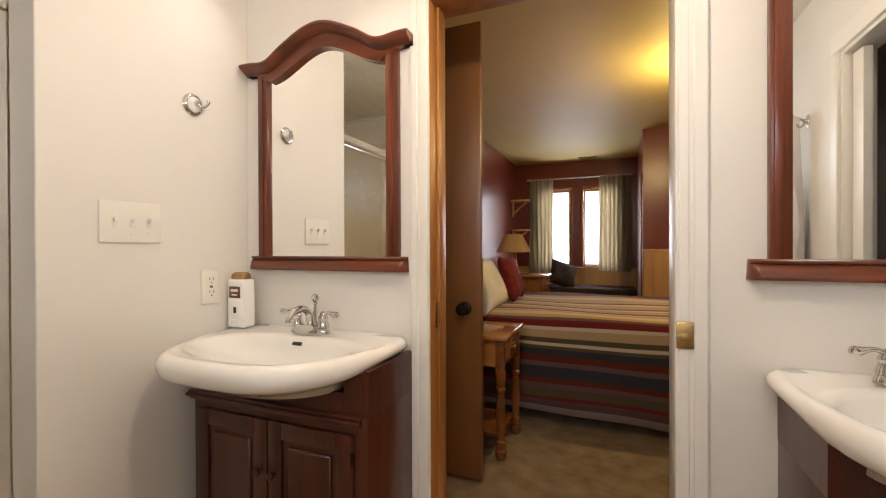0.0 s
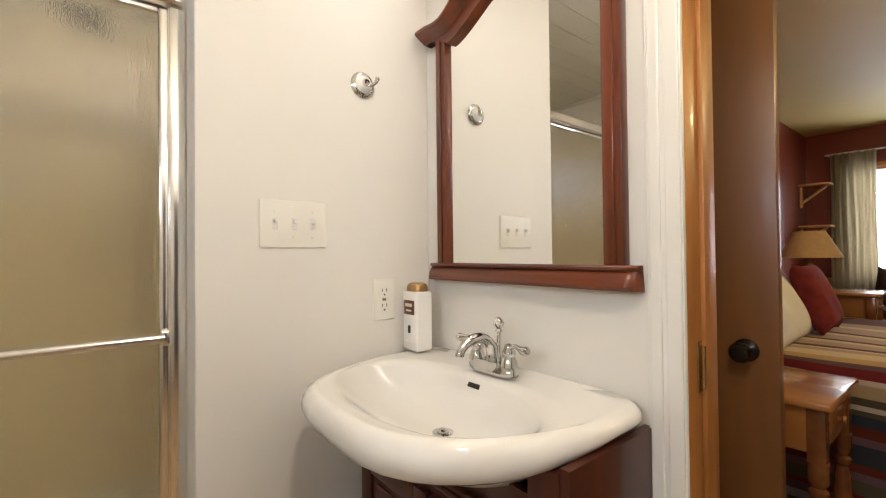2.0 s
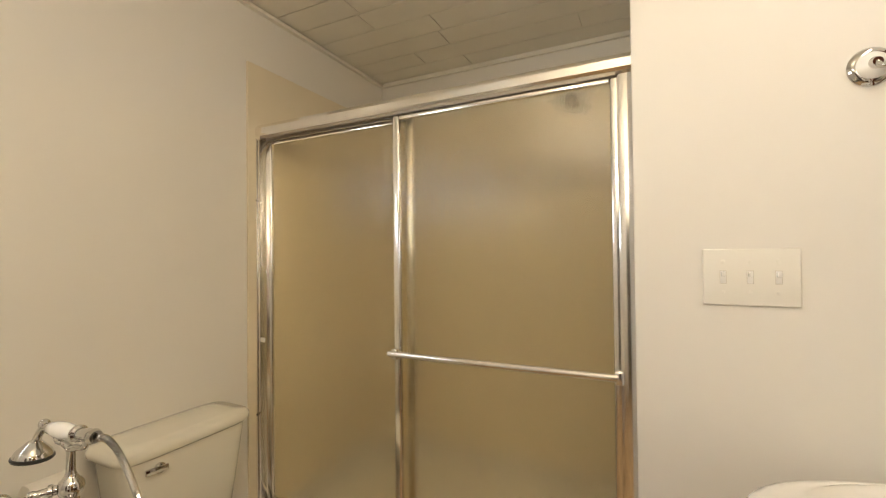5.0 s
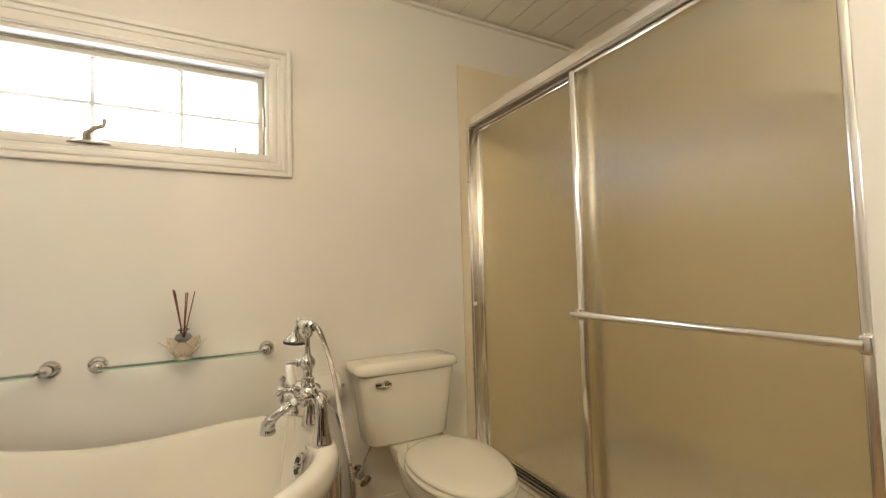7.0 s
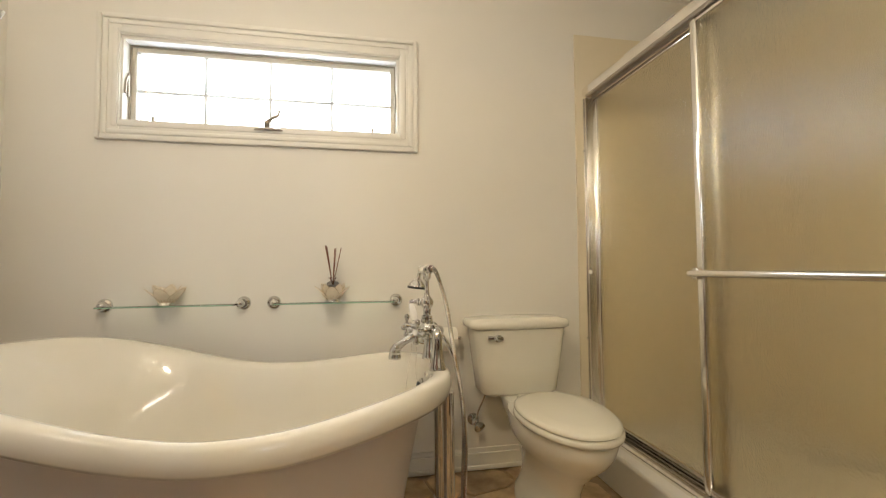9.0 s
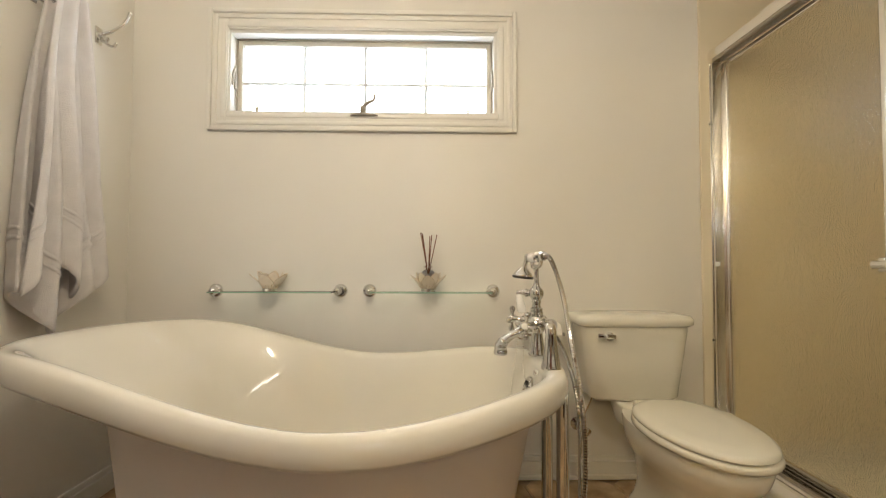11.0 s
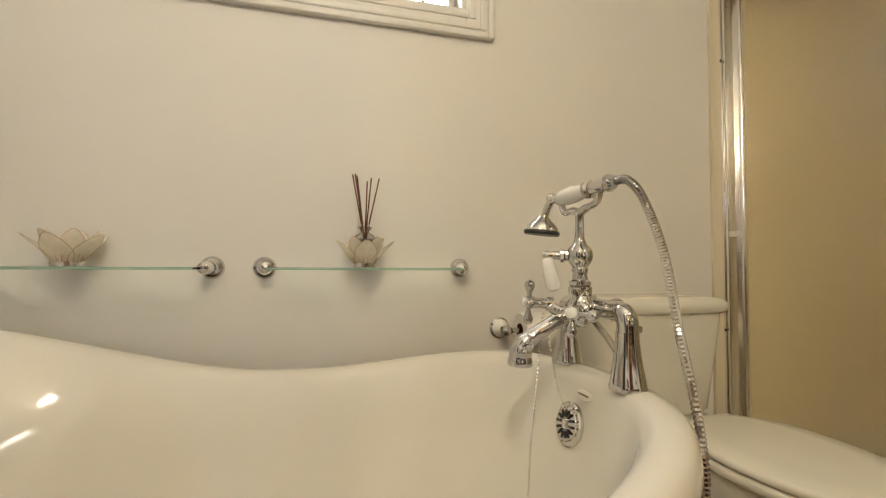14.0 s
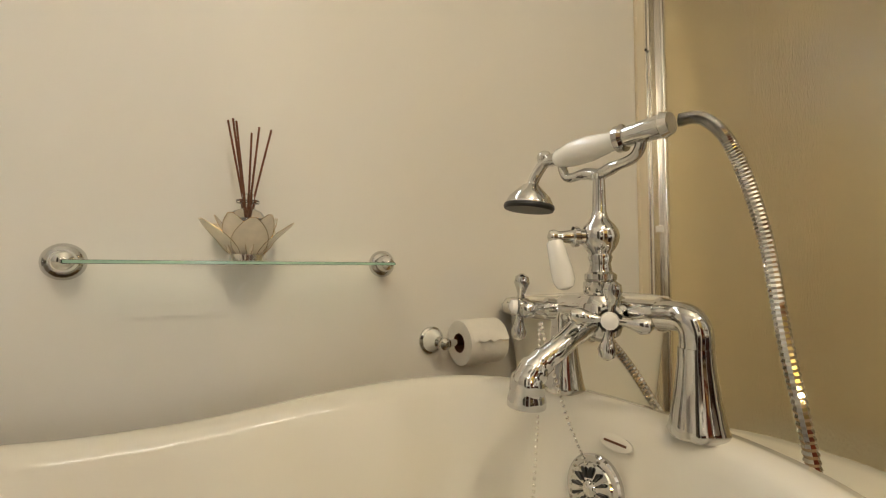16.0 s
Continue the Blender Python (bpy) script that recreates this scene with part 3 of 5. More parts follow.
def vanity(x0, x1, label):
    cx, half = (x0 + x1) / 2, (x1 - x0) / 2
    v = thing("vanity_cabinet", (cx, -0.16, 0), label, "vanity", "vanity cabinets")
    b = bmn()
    box(b, x0 + 0.045, x1 - 0.005, -0.305, -0.002, 0.0, 0.640, 0.003)
    box(b, x1 - 0.025, x1 - 0.005, -0.300, -0.002, 0.640, 0.782)
    box(b, x0 + 0.045, x0 + 0.065, -0.300, -0.002, 0.640, 0.782)
    part("body", b, VANITYWOOD, v)
    b = bmn()
    box(b, x0 + 0.111, x1 - 0.096, -0.302, -0.284, 0.640, 0.708)
    part("apron", b, VANITYWOOD, v)
    for sa, sb in ((x1 - 0.095, x1 - 0.0255), (x0 + 0.0655, x0 + 0.110)):
        b = bmn()
        box(b, sa, sb, -0.302, -0.284, 0.640, 0.768)
        part("apron_end", b, VANITYWOOD, v)
    b = bmn()
    for z, d in ((0.612, 0.012), (0.622, 0.022), (0.634, 0.016)):
        box(b, x0 + 0.045 - d, x1 - 0.005 - 0.02, -0.305 - d, -0.303, z, z + 0.012, 0.004)
    part("moulding", b, VANITYWOOD, v, "stepped moulding under the apron")
    dw = (x1 - x0 - 0.05 - 0.09) / 2
    for k in range(2):
        a = x0 + 0.08 + k * (dw + 0.006)
        b = bmn()
        frame_loop(b, a, a + dw, 0.09, 0.59, 0.055, -0.325, -0.306, 0.003)
        d = part("door", b, VANITYWOOD, v)
        b = bmn()
        box(b, a + 0.055, a + dw - 0.055, -0.315, -0.306, 0.145, 0.535)
        box(b, a + 0.075, a + dw - 0.075, -0.322, -0.314, 0.165, 0.515, 0.006, 1)
        part("door_panel", b, VANITYWOOD, d, "raised centre panel")
        b = bmn()
        kx = a + dw - 0.028 if k == 0 else a + 0.028
        lathe(b, (kx, -0.325, 0.42), (0, -1, 0), [(0, 0.006), (0.010, 0.006), (0.014, 0.013), (0.022, 0.014), (0.028, 0.006)], 16)
        part("knob", b, VANITYWOOD, d, "small wooden knob")
    for hz in (0.15, 0.50):
        b = bmn()
        rod(b, (x1 - 0.052, -0.322, hz), (x1 - 0.052, -0.322, hz + 0.04), 0.006)
        part("hinge", b, BLACKKNOB, v, "dark exposed hinge")
    # sink
    s = thing("washbasin", (cx, -0.25, 0.765), "glossy white ceramic washbasin with a bowed front on the cabinet", "sink", "washbasins")
    zt = 0.832
    ang = [2 * math.pi * i / 48 for i in range(48)]

    def deck(grow, z, lift=1.0):
        out = []
        for (px, py) in sink_outline(cx, half, -0.004, -0.31, -0.560, grow):
            up = 0.003 * smoothstep((py + 0.16) / 0.14) * (0.35 + 0.65 * min(1.0, abs(px - cx) / half)) * lift
            thin = 1 - 0.45 * smoothstep((py + 0.38) / 0.24)
            out.append((px, py, zt - (zt - z) * thin + up))
        return out

    def bowl(rx, ry, z, oy=-0.305):
        rx *= half / 0.3875
        return [(cx + rx * math.cos(a), oy + ry * math.sin(a), z) for a in ang]

    b = bmn()
    lip = [bowl(0.10, 0.07, 0.672, -0.25), bowl(0.19, 0.13, 0.682, -0.25), bowl(0.255, 0.175, 0.704, -0.26), deck(-0.085, 0.736, 0), deck(-0.036, 0.748, 0), deck(-0.010, 0.764, 0), deck(0.0, 0.788, 0.6), deck(-0.003, 0.808, 1), deck(-0.012, 0.823, 1), deck(-0.028, zt, 1),
           bowl(0.322, 0.180, zt - 0.005, -0.316), bowl(0.306, 0.169, zt - 0.014, -0.312), bowl(0.272, 0.148, zt - 0.042, -0.300), bowl(0.200, 0.110, zt - 0.084, -0.284), bowl(0.105, 0.062, zt - 0.110, -0.271), bowl(0.026, 0.026, zt - 0.118, -0.266)]
    edge_, mouth = lip[9], lip[10]
    lip[10:10] = [[tuple(a_ + (c_ - a_) * k for a_, c_ in zip(p_, q_)) for p_, q_ in zip(edge_, mouth)] for k in (0.25, 0.5, 0.75)]
    rings(b, lip)
    part("basin", b, CERAMIC, s, angle=70)
    b = bmn()
    lathe(b, (cx, -0.266, zt - 0.1185), (0, 0, 1), [(0, 0.026), (0.004, 0.026), (0.006, 0.02), (0.006, 0.015), (0.010, 0.014), (0.012, 0.004)], 20)
    part("drain", b, CHROME, s, "chrome pop-up drain")
    b = bmn()
    tilt = Matrix.Translation((cx - 0.015, -0.1480, zt - 0.028)) @ Euler((radians(52), 0, 0)).to_matrix().to_4x4()
    box(b, -0.022, 0.022, -0.007, 0.007, -0.004, 0.0035, 0.0034, 3)
    bmesh.ops.transform(b, matrix=tilt, verts=b.verts)
    part("overflow_hole", b, BLACK, s, "dark overflow slot")
    # faucet
    f = thing("faucet", (cx, -0.085, zt + 0.008), "chrome two-handle basin faucet with a curved spout", "faucet", "basin faucets")
    fy, fz = -0.092, zt + 0.004
    b = bmn()
    n = 28
    base = [[(cx + k * 0.078 * math.copysign(abs(math.cos(t)) ** 0.7, math.cos(t)), fy + k2 * 0.028 * math.sin(t), z) for t in [2 * math.pi * i / n for i in range(n)]] for k, k2, z in ((1, 1, fz), (1, 1, fz + 0.010), (0.97, 0.92, fz + 0.014), (0.94, 0.8, fz + 0.024), (0.88, 0.7, fz + 0.027))]
    rings(b, base)
    part("base_plate", b, CHROME, f)
    b = bmn()
    lathe(b, (cx, fy, fz + 0.024), (0, 0, 1), [(0, 0.018), (0.012, 0.017), (0.022, 0.013), (0.034, 0.0135)], 18)
    tube(b, spline([(cx, fy, fz + 0.04), (cx, fy - 0.008, fz + 0.068), (cx - 0.002, fy - 0.035, fz + 0.086), (cx - 0.004, fy - 0.074, fz + 0.082), (cx - 0.005, fy - 0.098, fz + 0.062), (cx - 0.005, fy - 0.102, fz + 0.050)], 5), [0.0145] * 5 + [0.0125] * 12 + [0.0105] * 9, 14)
    part("spout", b, CHROME, f)
    b = bmn()
    lathe(b, (cx + 0.01, fy + 0.012, fz + 0.03), (0, 0, 1), [(0, 0.010), (0.02, 0.006), (0.065, 0.005), (0.068, 0.010), (0.074, 0.006), (0.082, 0.013), (0.090, 0.014), (0.098, 0.009), (0.102, 0.003)], 14)
    part("lift_rod", b, CHROME, f, "pop-up lift rod with a ball finial")
    for sgn in (-1, 1):
        b = bmn()
        hx = cx + sgn * 0.054
        lathe(b, (hx, fy, fz + 0.022), (0, 0, 1), [(0, 0.021), (0.012, 0.019), (0.024, 0.014), (0.030, 0.017), (0.036, 0.016), (0.042, 0.011), (0.050, 0.010), (0.054, 0.004)], 18)
        tube(b, spline([(hx, fy, fz + 0.064), (hx + sgn * 0.022, fy - 0.004, fz + 0.073), (hx + sgn * 0.050, fy - 0.008, fz + 0.068), (hx + sgn * 0.066, fy - 0.011, fz + 0.071)], 4), [0.008, 0.007, 0.006, 0.0058, 0.0056, 0.006, 0.007, 0.009, 0.0105, 0.011, 0.0105, 0.009, 0.003], 12)
        part("lever_handle", b, CHROME, f, "curved lever handle")
    grow = Matrix.Translation((cx, fy, fz)) @ Matrix.Diagonal((1.12, 1.10, 1.10, 1)) @ Matrix.Translation((-cx, -fy, -fz))
    for o_ in f.children:
        o_.data.transform(grow)


vanity(0.016, 0.805, "dark cherry vanity cabinet with two raised-panel doors")
vanity(1.845, 2.425, "narrower dark cherry vanity cabinet beside the doorway")


def mirror(x0, x1, label):
    """Arched wooden frame: stiles, crown and sill, with its glass."""
    w = x1 - x0
    cx = (x0 + x1) / 2
    m = thing("wall_mirror", (cx, -0.02, 1.09), label, "mirror", "wall mirrors")
    zs = 1.122
    sx = 0.058
    st = 0.050

    def top(x):
        u = abs(x - cx) / (w / 2)
        return 1.922 + 0.105 * (1 - smoothstep((u - 0.0) / 0.80)) - 0.012 * smoothstep((0.9 - u) / 0.25) * smoothstep((u - 0.45) / 0.2) + 0.004

    def low(x):
        u = abs(x - cx) / (w / 2)
        return 1.845 + 0.098 * (1 - smoothstep(u / 0.72))

    n = 44
    xs = [x0 + w * i / n for i in range(n + 1)]
    gl, gr = x0 + sx + st, x1 - sx - st
    b = bmn()
    front = -0.014
    arc = [gl - 0.01 + (gr - gl + 0.02) * i / 30 for i in range(31)]
    rings(b, [[(px, front, low(px) + 0.01) for px in arc[::-1]] + [(gl - 0.01, front, zs - 0.01), (gr + 0.01, front, zs - 0.01)], [(px, -0.006, low(px) + 0.01) for px in arc[::-1]] + [(gl - 0.01, -0.006, zs - 0.01), (gr + 0.01, -0.006, zs - 0.01)]])
    part("mirror_glass", b, MIRROR, m, "clean silver mirror glass", smooth=False)
    for a in (x0 + sx, x1 - sx - st):
        b = bmn()
        box(b, a, a + st, -0.030, -0.002, zs, 1.885, 0.004)
        box(b, a + 0.008, a + st - 0.018, -0.036, -0.028, zs, 1.875, 0.003)
        part("stile", b, CHERRY, m)
    b = bmn()
    ol = [(px, top(px) - 0.018) for px in xs] + [(px, max(low(px), 1.845) if gl <= px <= gr else min(top(px) - 0.04, 1.862 + 0.045 * smoothstep(max(gl - px, px - gr) / (sx + st)))) for px in xs[::-1]]
    extrude_outline(b, ol, -0.034, -0.002)
    part("crown", b, CHERRY_H, m, "arched wooden crown")
    b = bmn()
    loops = []
    for px in xs:
        zt = top(px)
        loops.append([(px, -0.002, zt), (px, -0.066, zt), (px, -0.074, zt - 0.006), (px, -0.074, zt - 0.014), (px, -0.064, zt - 0.022), (px, -0.048, zt - 0.030), (px, -0.030, zt - 0.040), (px, -0.002, zt - 0.040)])
    rings(b, loops)
    part("crown_moulding", b, CHERRY_H, m, "moulded arched cornice", angle=30)
    b = bmn()
    loops = []
    for px, k in ((x0 + 0.010, 0.30), (x0 + 0.013, 0.60), (x0 + 0.020, 0.84), (x0 + 0.034, 1.0), (x1 - 0.050, 1.0), (x1 - 0.036, 0.84), (x1 - 0.029, 0.60), (x1 - 0.026, 0.30)):
        prof = [(-0.002, 1.124), (-0.038 * k, 1.124), (-0.042 * k, 1.120), (-0.038 * k, 1.114), (-0.031 * k, 1.111), (-0.038 * k, 1.105), (-0.045 * k, 1.092), (-0.048 * k, 1.076), (-0.043 * k, 1.068), (-0.002, 1.067)]
        side = (-1 if px < (x0 + x1) / 2 else 1) * (1 if k < 1 else 0)
        loops.append([(px + side * (0.06 * (1.124 - z) - 0.004), y, z) for y, z in prof])
    rings(b, loops)
    part("sill", b, CHERRY_H, m, "rounded bottom rail", angle=30)


mirror(0.030, 0.812, "arched cherry-wood framed mirror above the washbasin")
mirror(1.808, 2.432, "narrower cherry-wood framed mirror beside the doorway")

# ---- small fittings on the switch wall ----


def toggle_plate(y0, y1, z0, z1):
    t = thing("light_switch", (0.0, (y0 + y1) / 2, z0), "ivory three-gang toggle switch plate on the white wall", "light switch")
    b = bmn()
    box(b, 0.0005, 0.007, y0, y1, z0, z1, 0.004, 3)
    part("cover_plate", b, PLATE, t)
    zc = (z0 + z1) / 2
    for k in (-1, 0, 1):
        yc = (y0 + y1) / 2 + k * 0.0545
        b = bmn()
        box(b, 0.006, 0.0085, yc - 0.006, yc + 0.006, zc - 0.015, zc + 0.015, 0.001)
        box(b, 0.006, 0.021, yc - 0.0045, yc + 0.0045, zc + 0.001, zc + 0.013, 0.002)
        part("toggle", b, PORCELAIN, t, "white toggle, switched up")
        # flat grey patch on the plate draws the shade of the toggle's slot
        b = bmn()
        box(b, 0.0068, 0.0074, yc - 0.0070, yc + 0.0070, zc - 0.016, zc + 0.016)
        part("toggle_slot_shade", b, SASH, t, "grey patch for the shade round the toggle")
        for dz in (-0.037, 0.037):
            b = bmn()
            lathe(b, (0.007, yc, zc + dz), (1, 0, 0), [(0, 0.0042), (0.0012, 0.0036)], 10)
            part("screw", b, PLATE, t, "cover screw")
    return t


toggle_plate(-0.583, -0.389, 1.176, 1.312)

o = thing("outlet", (0.0, -0.19, 0.94), "ivory grounded wall outlet above the washbasin", "outlet")
b = bmn()
box(b, 0.0005, 0.007, -0.232, -0.150, 0.938, 1.074, 0.004, 3)
part("cover_plate", b, PLATE, o)
for zc in (0.981, 1.031):
    b = bmn()
    lathe(b, (0.006, -0.191, zc), (1, 0, 0), [(0, 0.021), (0.003, 0.021), (0.0035, 0.019)], 20)
    so = part("socket", b, PLATE, o, "receptacle face")
    b = bmn()
    for dy in (-0.008, 0.008):
        box(b, 0.0092, 0.0099, -0.191 + dy - 0.0013, -0.191 + dy + 0.0013, zc + 0.001, zc + 0.011)
    lathe(b, (0.0092, -0.191, zc - 0.009), (1, 0, 0), [(0, 0.0032), (0.0007, 0.0032)], 10)
    part("slot", b, BLACK, so, "dark contact slots")
b = bmn()
box(b, 0.0068, 0.0088, -0.198, -0.184, 1.001, 1.011, 0.001)
part("test_button", b, BRASS, o, "small test button")

rh = thing("robe_hook", (0.0, -0.262, 1.69), "round chrome and porcelain robe hook on the white wall", "robe hook")
b = bmn()
lathe(b, (0.0, -0.262, 1.702), (1, 0, 0), [(0, 0.041), (0.005, 0.042), (0.011, 0.037), (0.013, 0.030)], 28)
part("rose", b, CHROME, rh, "chrome rim")
b = bmn()
lathe(b, (0.011, -0.262, 1.702), (1, 0, 0), [(0, 0.030), (0.005, 0.028), (0.011, 0.018), (0.016, 0.013)], 28)
part("boss", b, PORCELAIN, rh, "white porcelain boss")
b = bmn()
lathe(b, (0.024, -0.262, 1.702), (1, 0, 0), [(0, 0.014), (0.006, 0.012), (0.012, 0.009)], 18)
tube(b, spline([(0.030, -0.262, 1.704), (0.036, -0.260, 1.694), (0.044, -0.252, 1.690), (0.050, -0.240, 1.700), (0.051, -0.236, 1.710)], 5), [0.006] * 16 + [0.007] * 5, 10)
ball(b, (0.051, -0.235, 1.712), 0.008)
part("hook", b, CHROME, rh)

# soap dispenser carton standing on the basin's back corner
dp = thing("soap_dispenser", (0.085, -0.115, 0.84), "white upright soap dispenser with a gold lid and brown label", "soap dispenser")
b = bmn()
box(b, 0.042, 0.128, -0.152, -0.088, 0.843, 1.010, 0.008, 3)
body = part("body", b, PORCELAIN, dp)
b = bmn()
rings(b, [[(0.085 + k * 0.040 * math.copysign(abs(math.cos(t)) ** 0.6, math.cos(t)), -0.12 + k * 0.028 * math.copysign(abs(math.sin(t)) ** 0.6, math.sin(t)), z) for t in [2 * math.pi * i / 24 for i in range(24)]] for k, z in ((0.95, 1.008), (0.95, 1.018), (0.85, 1.028), (0.6, 1.033))])
part("lid", b, GOLDLID, dp, "gold-brown lid")
b = bmn()
box(b, 0.056, 0.114, -0.1545, -0.1515, 0.945, 0.985, 0.002)
lab = part("label_panel", b, LABELBROWN, dp, "brown label with pale bars of print")
b = bmn()
box(b, 0.066, 0.104, -0.1553, -0.1546, 0.967, 0.976)
box(b, 0.070, 0.100, -0.1553, -0.1546, 0.954, 0.959)
part("print_bar", b, CAPIZ, lab, "pale bars of small print")
b = bmn()
box(b, 0.079, 0.091, -0.1545, -0.1515, 0.893, 0.915, 0.003)
part("nozzle_window", b, BLACK, dp, "small dark slot")
b = bmn()
box(b, 0.060, 0.110, -0.1528, -0.1515, 0.868, 0.872)
part("print_bar", b, CAPIZ, dp, "pale line of print")

for o_ in dp.children_recursive:
    o_.data.transform(Matrix.Translation((-0.020, 0.022, -0.012)) @ Matrix.Diagonal((1, 1, 1.17, 1)))
    o_.data.transform(Matrix.Translation((0, 0, -0.17 * 0.843 + 0.006)))

# ---- slipper bathtub ----
TX, TY, TA, TB = 1.4917, -1.7481, 0.7812, 0.4403
tub = thing("bathtub", (TX, TY, 0), "freestanding glossy white slipper bathtub, one end raised", "bathtub")


def rim_z(x):
    return 0.575 + 0.057 * smoothstep((1.27 - x) / 0.551) + 0.145 * smoothstep((x - 1.319) / 0.778)


def tub_ring(inset, drop=None, z=None, n=128, head=0.0, foot=0.0):
    """A level or rim-following loop of the tub's plan; head and foot draw its two ends further in."""
    pts = []
    e = 2 / 2.54
    for i in range(n):
        t = 2 * math.pi * i / n
        c, s = math.cos(t), math.sin(t)
        ends = head if c > 0 else foot
        px = TX + (TA - inset - ends) * math.copysign(abs(c) ** e, c)
        py = TY + (TB - inset) * math.copysign(abs(s) ** e, s)
        ox = TX + TA * math.copysign(abs(c) ** e, c)
        pts.append((px, py, rim_z(ox) + drop if z is None else z))
    return pts


def blend(r0, r1, k):
    return [tuple(a + (c - a) * k for a, c in zip(p, q)) for p, q in zip(r0, r1)]


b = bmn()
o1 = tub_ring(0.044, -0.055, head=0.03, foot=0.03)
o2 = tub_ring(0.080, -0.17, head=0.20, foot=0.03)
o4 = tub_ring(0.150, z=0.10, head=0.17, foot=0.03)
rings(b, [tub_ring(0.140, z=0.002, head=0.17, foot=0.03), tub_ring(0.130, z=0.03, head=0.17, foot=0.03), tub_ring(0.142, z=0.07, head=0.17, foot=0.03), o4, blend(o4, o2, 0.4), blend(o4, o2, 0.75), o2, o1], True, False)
part("tub_skirt", b, TUBSHADED, tub, "outer tub wall, its shade put into a greyer colour", angle=60)
b = bmn()
i1 = tub_ring(0.064, -0.060, head=0.075, foot=0.016)
i0 = tub_ring(0.085, -0.120, head=0.165, foot=0.019)
i2 = tub_ring(0.105, -0.19, head=0.245, foot=0.022)
fl = tub_ring(0.24, z=0.16, head=0.22, foot=0.06)
rings(b, [tub_ring(0.042, -0.057, head=0.05, foot=0.03), tub_ring(0.032, -0.076, head=0.01, foot=0.01), tub_ring(0.016, -0.079), tub_ring(0.005, -0.064), tub_ring(0.0, -0.039), tub_ring(0.003, -0.015), tub_ring(0.0115, -0.0025), tub_ring(0.023, 0.0, foot=0.008), tub_ring(0.0345, -0.002, head=0.008, foot=0.017), tub_ring(0.044, -0.009, head=0.018, foot=0.019), tub_ring(0.052, -0.024, head=0.035, foot=0.019), i1, i0, i2, blend(i2, fl, 0.45), blend(i2, fl, 0.85), tub_ring(0.27, z=0.150, head=0.22, foot=0.06), tub_ring(0.30, z=0.148, head=0.22, foot=0.06)], False, True)
part("basin", b, TUBWHITE, tub, "glossy white rolled rim and basin", angle=80)
# overflow plate
ov = (0.808, TY - 0.012, 0.545)
oa = Vector((1.0, 0.0, 0.22)).normalized()
b = bmn()
lathe(b, Vector(ov) - oa * 0.004, oa, [(0, 0.038), (0.006, 0.038), (0.008, 0.0355), (0.008, 0.029), (0.010, 0.0275), (0.0125, 0.010), (0.015, 0.008), (0.017, 0.003)], 32)
of = part("overflow_plate", b, CHROME, tub, "round chrome overflow plate")
b = bmn()
u = Vector((0, 1, 0))
v = oa.cross(u)
for k in range(12):
    a = 2 * math.pi * k / 12
    d = u * math.cos(a) + v * math.sin(a)
    sd = oa.cross(d)
    c0 = Vector(ov) + oa * 0.0085
    p = [c0 + d * r + sd * w for r, w in ((0.012, -0.0007), (0.022, -0.0020), (0.0245, 0.0), (0.022, 0.0020), (0.012, 0.0007))]
    rings(b, [p, [q - oa * 0.003 for q in p]])
for vv in b.verts:
    vv.co += oa * 0.0028
part("overflow_slot", b, BLACK, of, "dark petal slots")
b = bmn()
c0 = Vector((0.788, TY + 0.004, 0.598))
badge = Matrix.Translation(c0) @ Euler((0, radians(-25), 0)).to_matrix().to_4x4()
lathe(b, (-0.002, 0, 0), (1, 0, 0), [(0, 0.009), (0.003, 0.009), (0.004, 0.0075)], 24)
for vv in b.verts:
    vv.co.y *= 2.4
bmesh.ops.transform(b, matrix=badge, verts=b.verts)
mp_ = part("maker_plate", b, TUBWHITE, tub, "small oval white badge")
b = bmn()
box(b, 0.0016, 0.0028, -0.015, 0.015, -0.0014, 0.0014, 0.0004)
bmesh.ops.transform(b, matrix=badge, verts=b.verts)
part("print_bar", b, LABELBROWN, mp_, "brown bar of print")

# ---- tub filler ----
fa = thing("tub_filler", (0.72, -1.798, 0.61), "chrome telephone-style tub filler with a handset on a cradle", "tub faucet")
YA, YB = -1.680, -1.868


def leg(x, y, zb):
    b = bmn()
    lathe(b, (x, y, zb), (0.0, 0, 1), [(0, 0.0285), (0.004, 0.0295), (0.010, 0.0275), (0.045, 0.0215), (0.075, 0.0180), (0.089, 0.0175)], 22)
    mid = -1.785
    tube(b, spline([(x, y, zb + 0.084), (x, y, zb + 0.106), (x, y + (mid - y) * 0.10, zb + 0.119), (0.737, y + (mid - y) * 0.40, 0.748)], 6), 0.0165, 16)
    lathe(b, (0.730, y + (mid - y) * 0.34, zb + 0.119), (0.02, mid - y, 0), [(0, 0.018), (0.004, 0.020), (0.010, 0.020), (0.014, 0.018)], 16)
    part("leg", b, CHROME, fa, "flared chrome pillar leg")


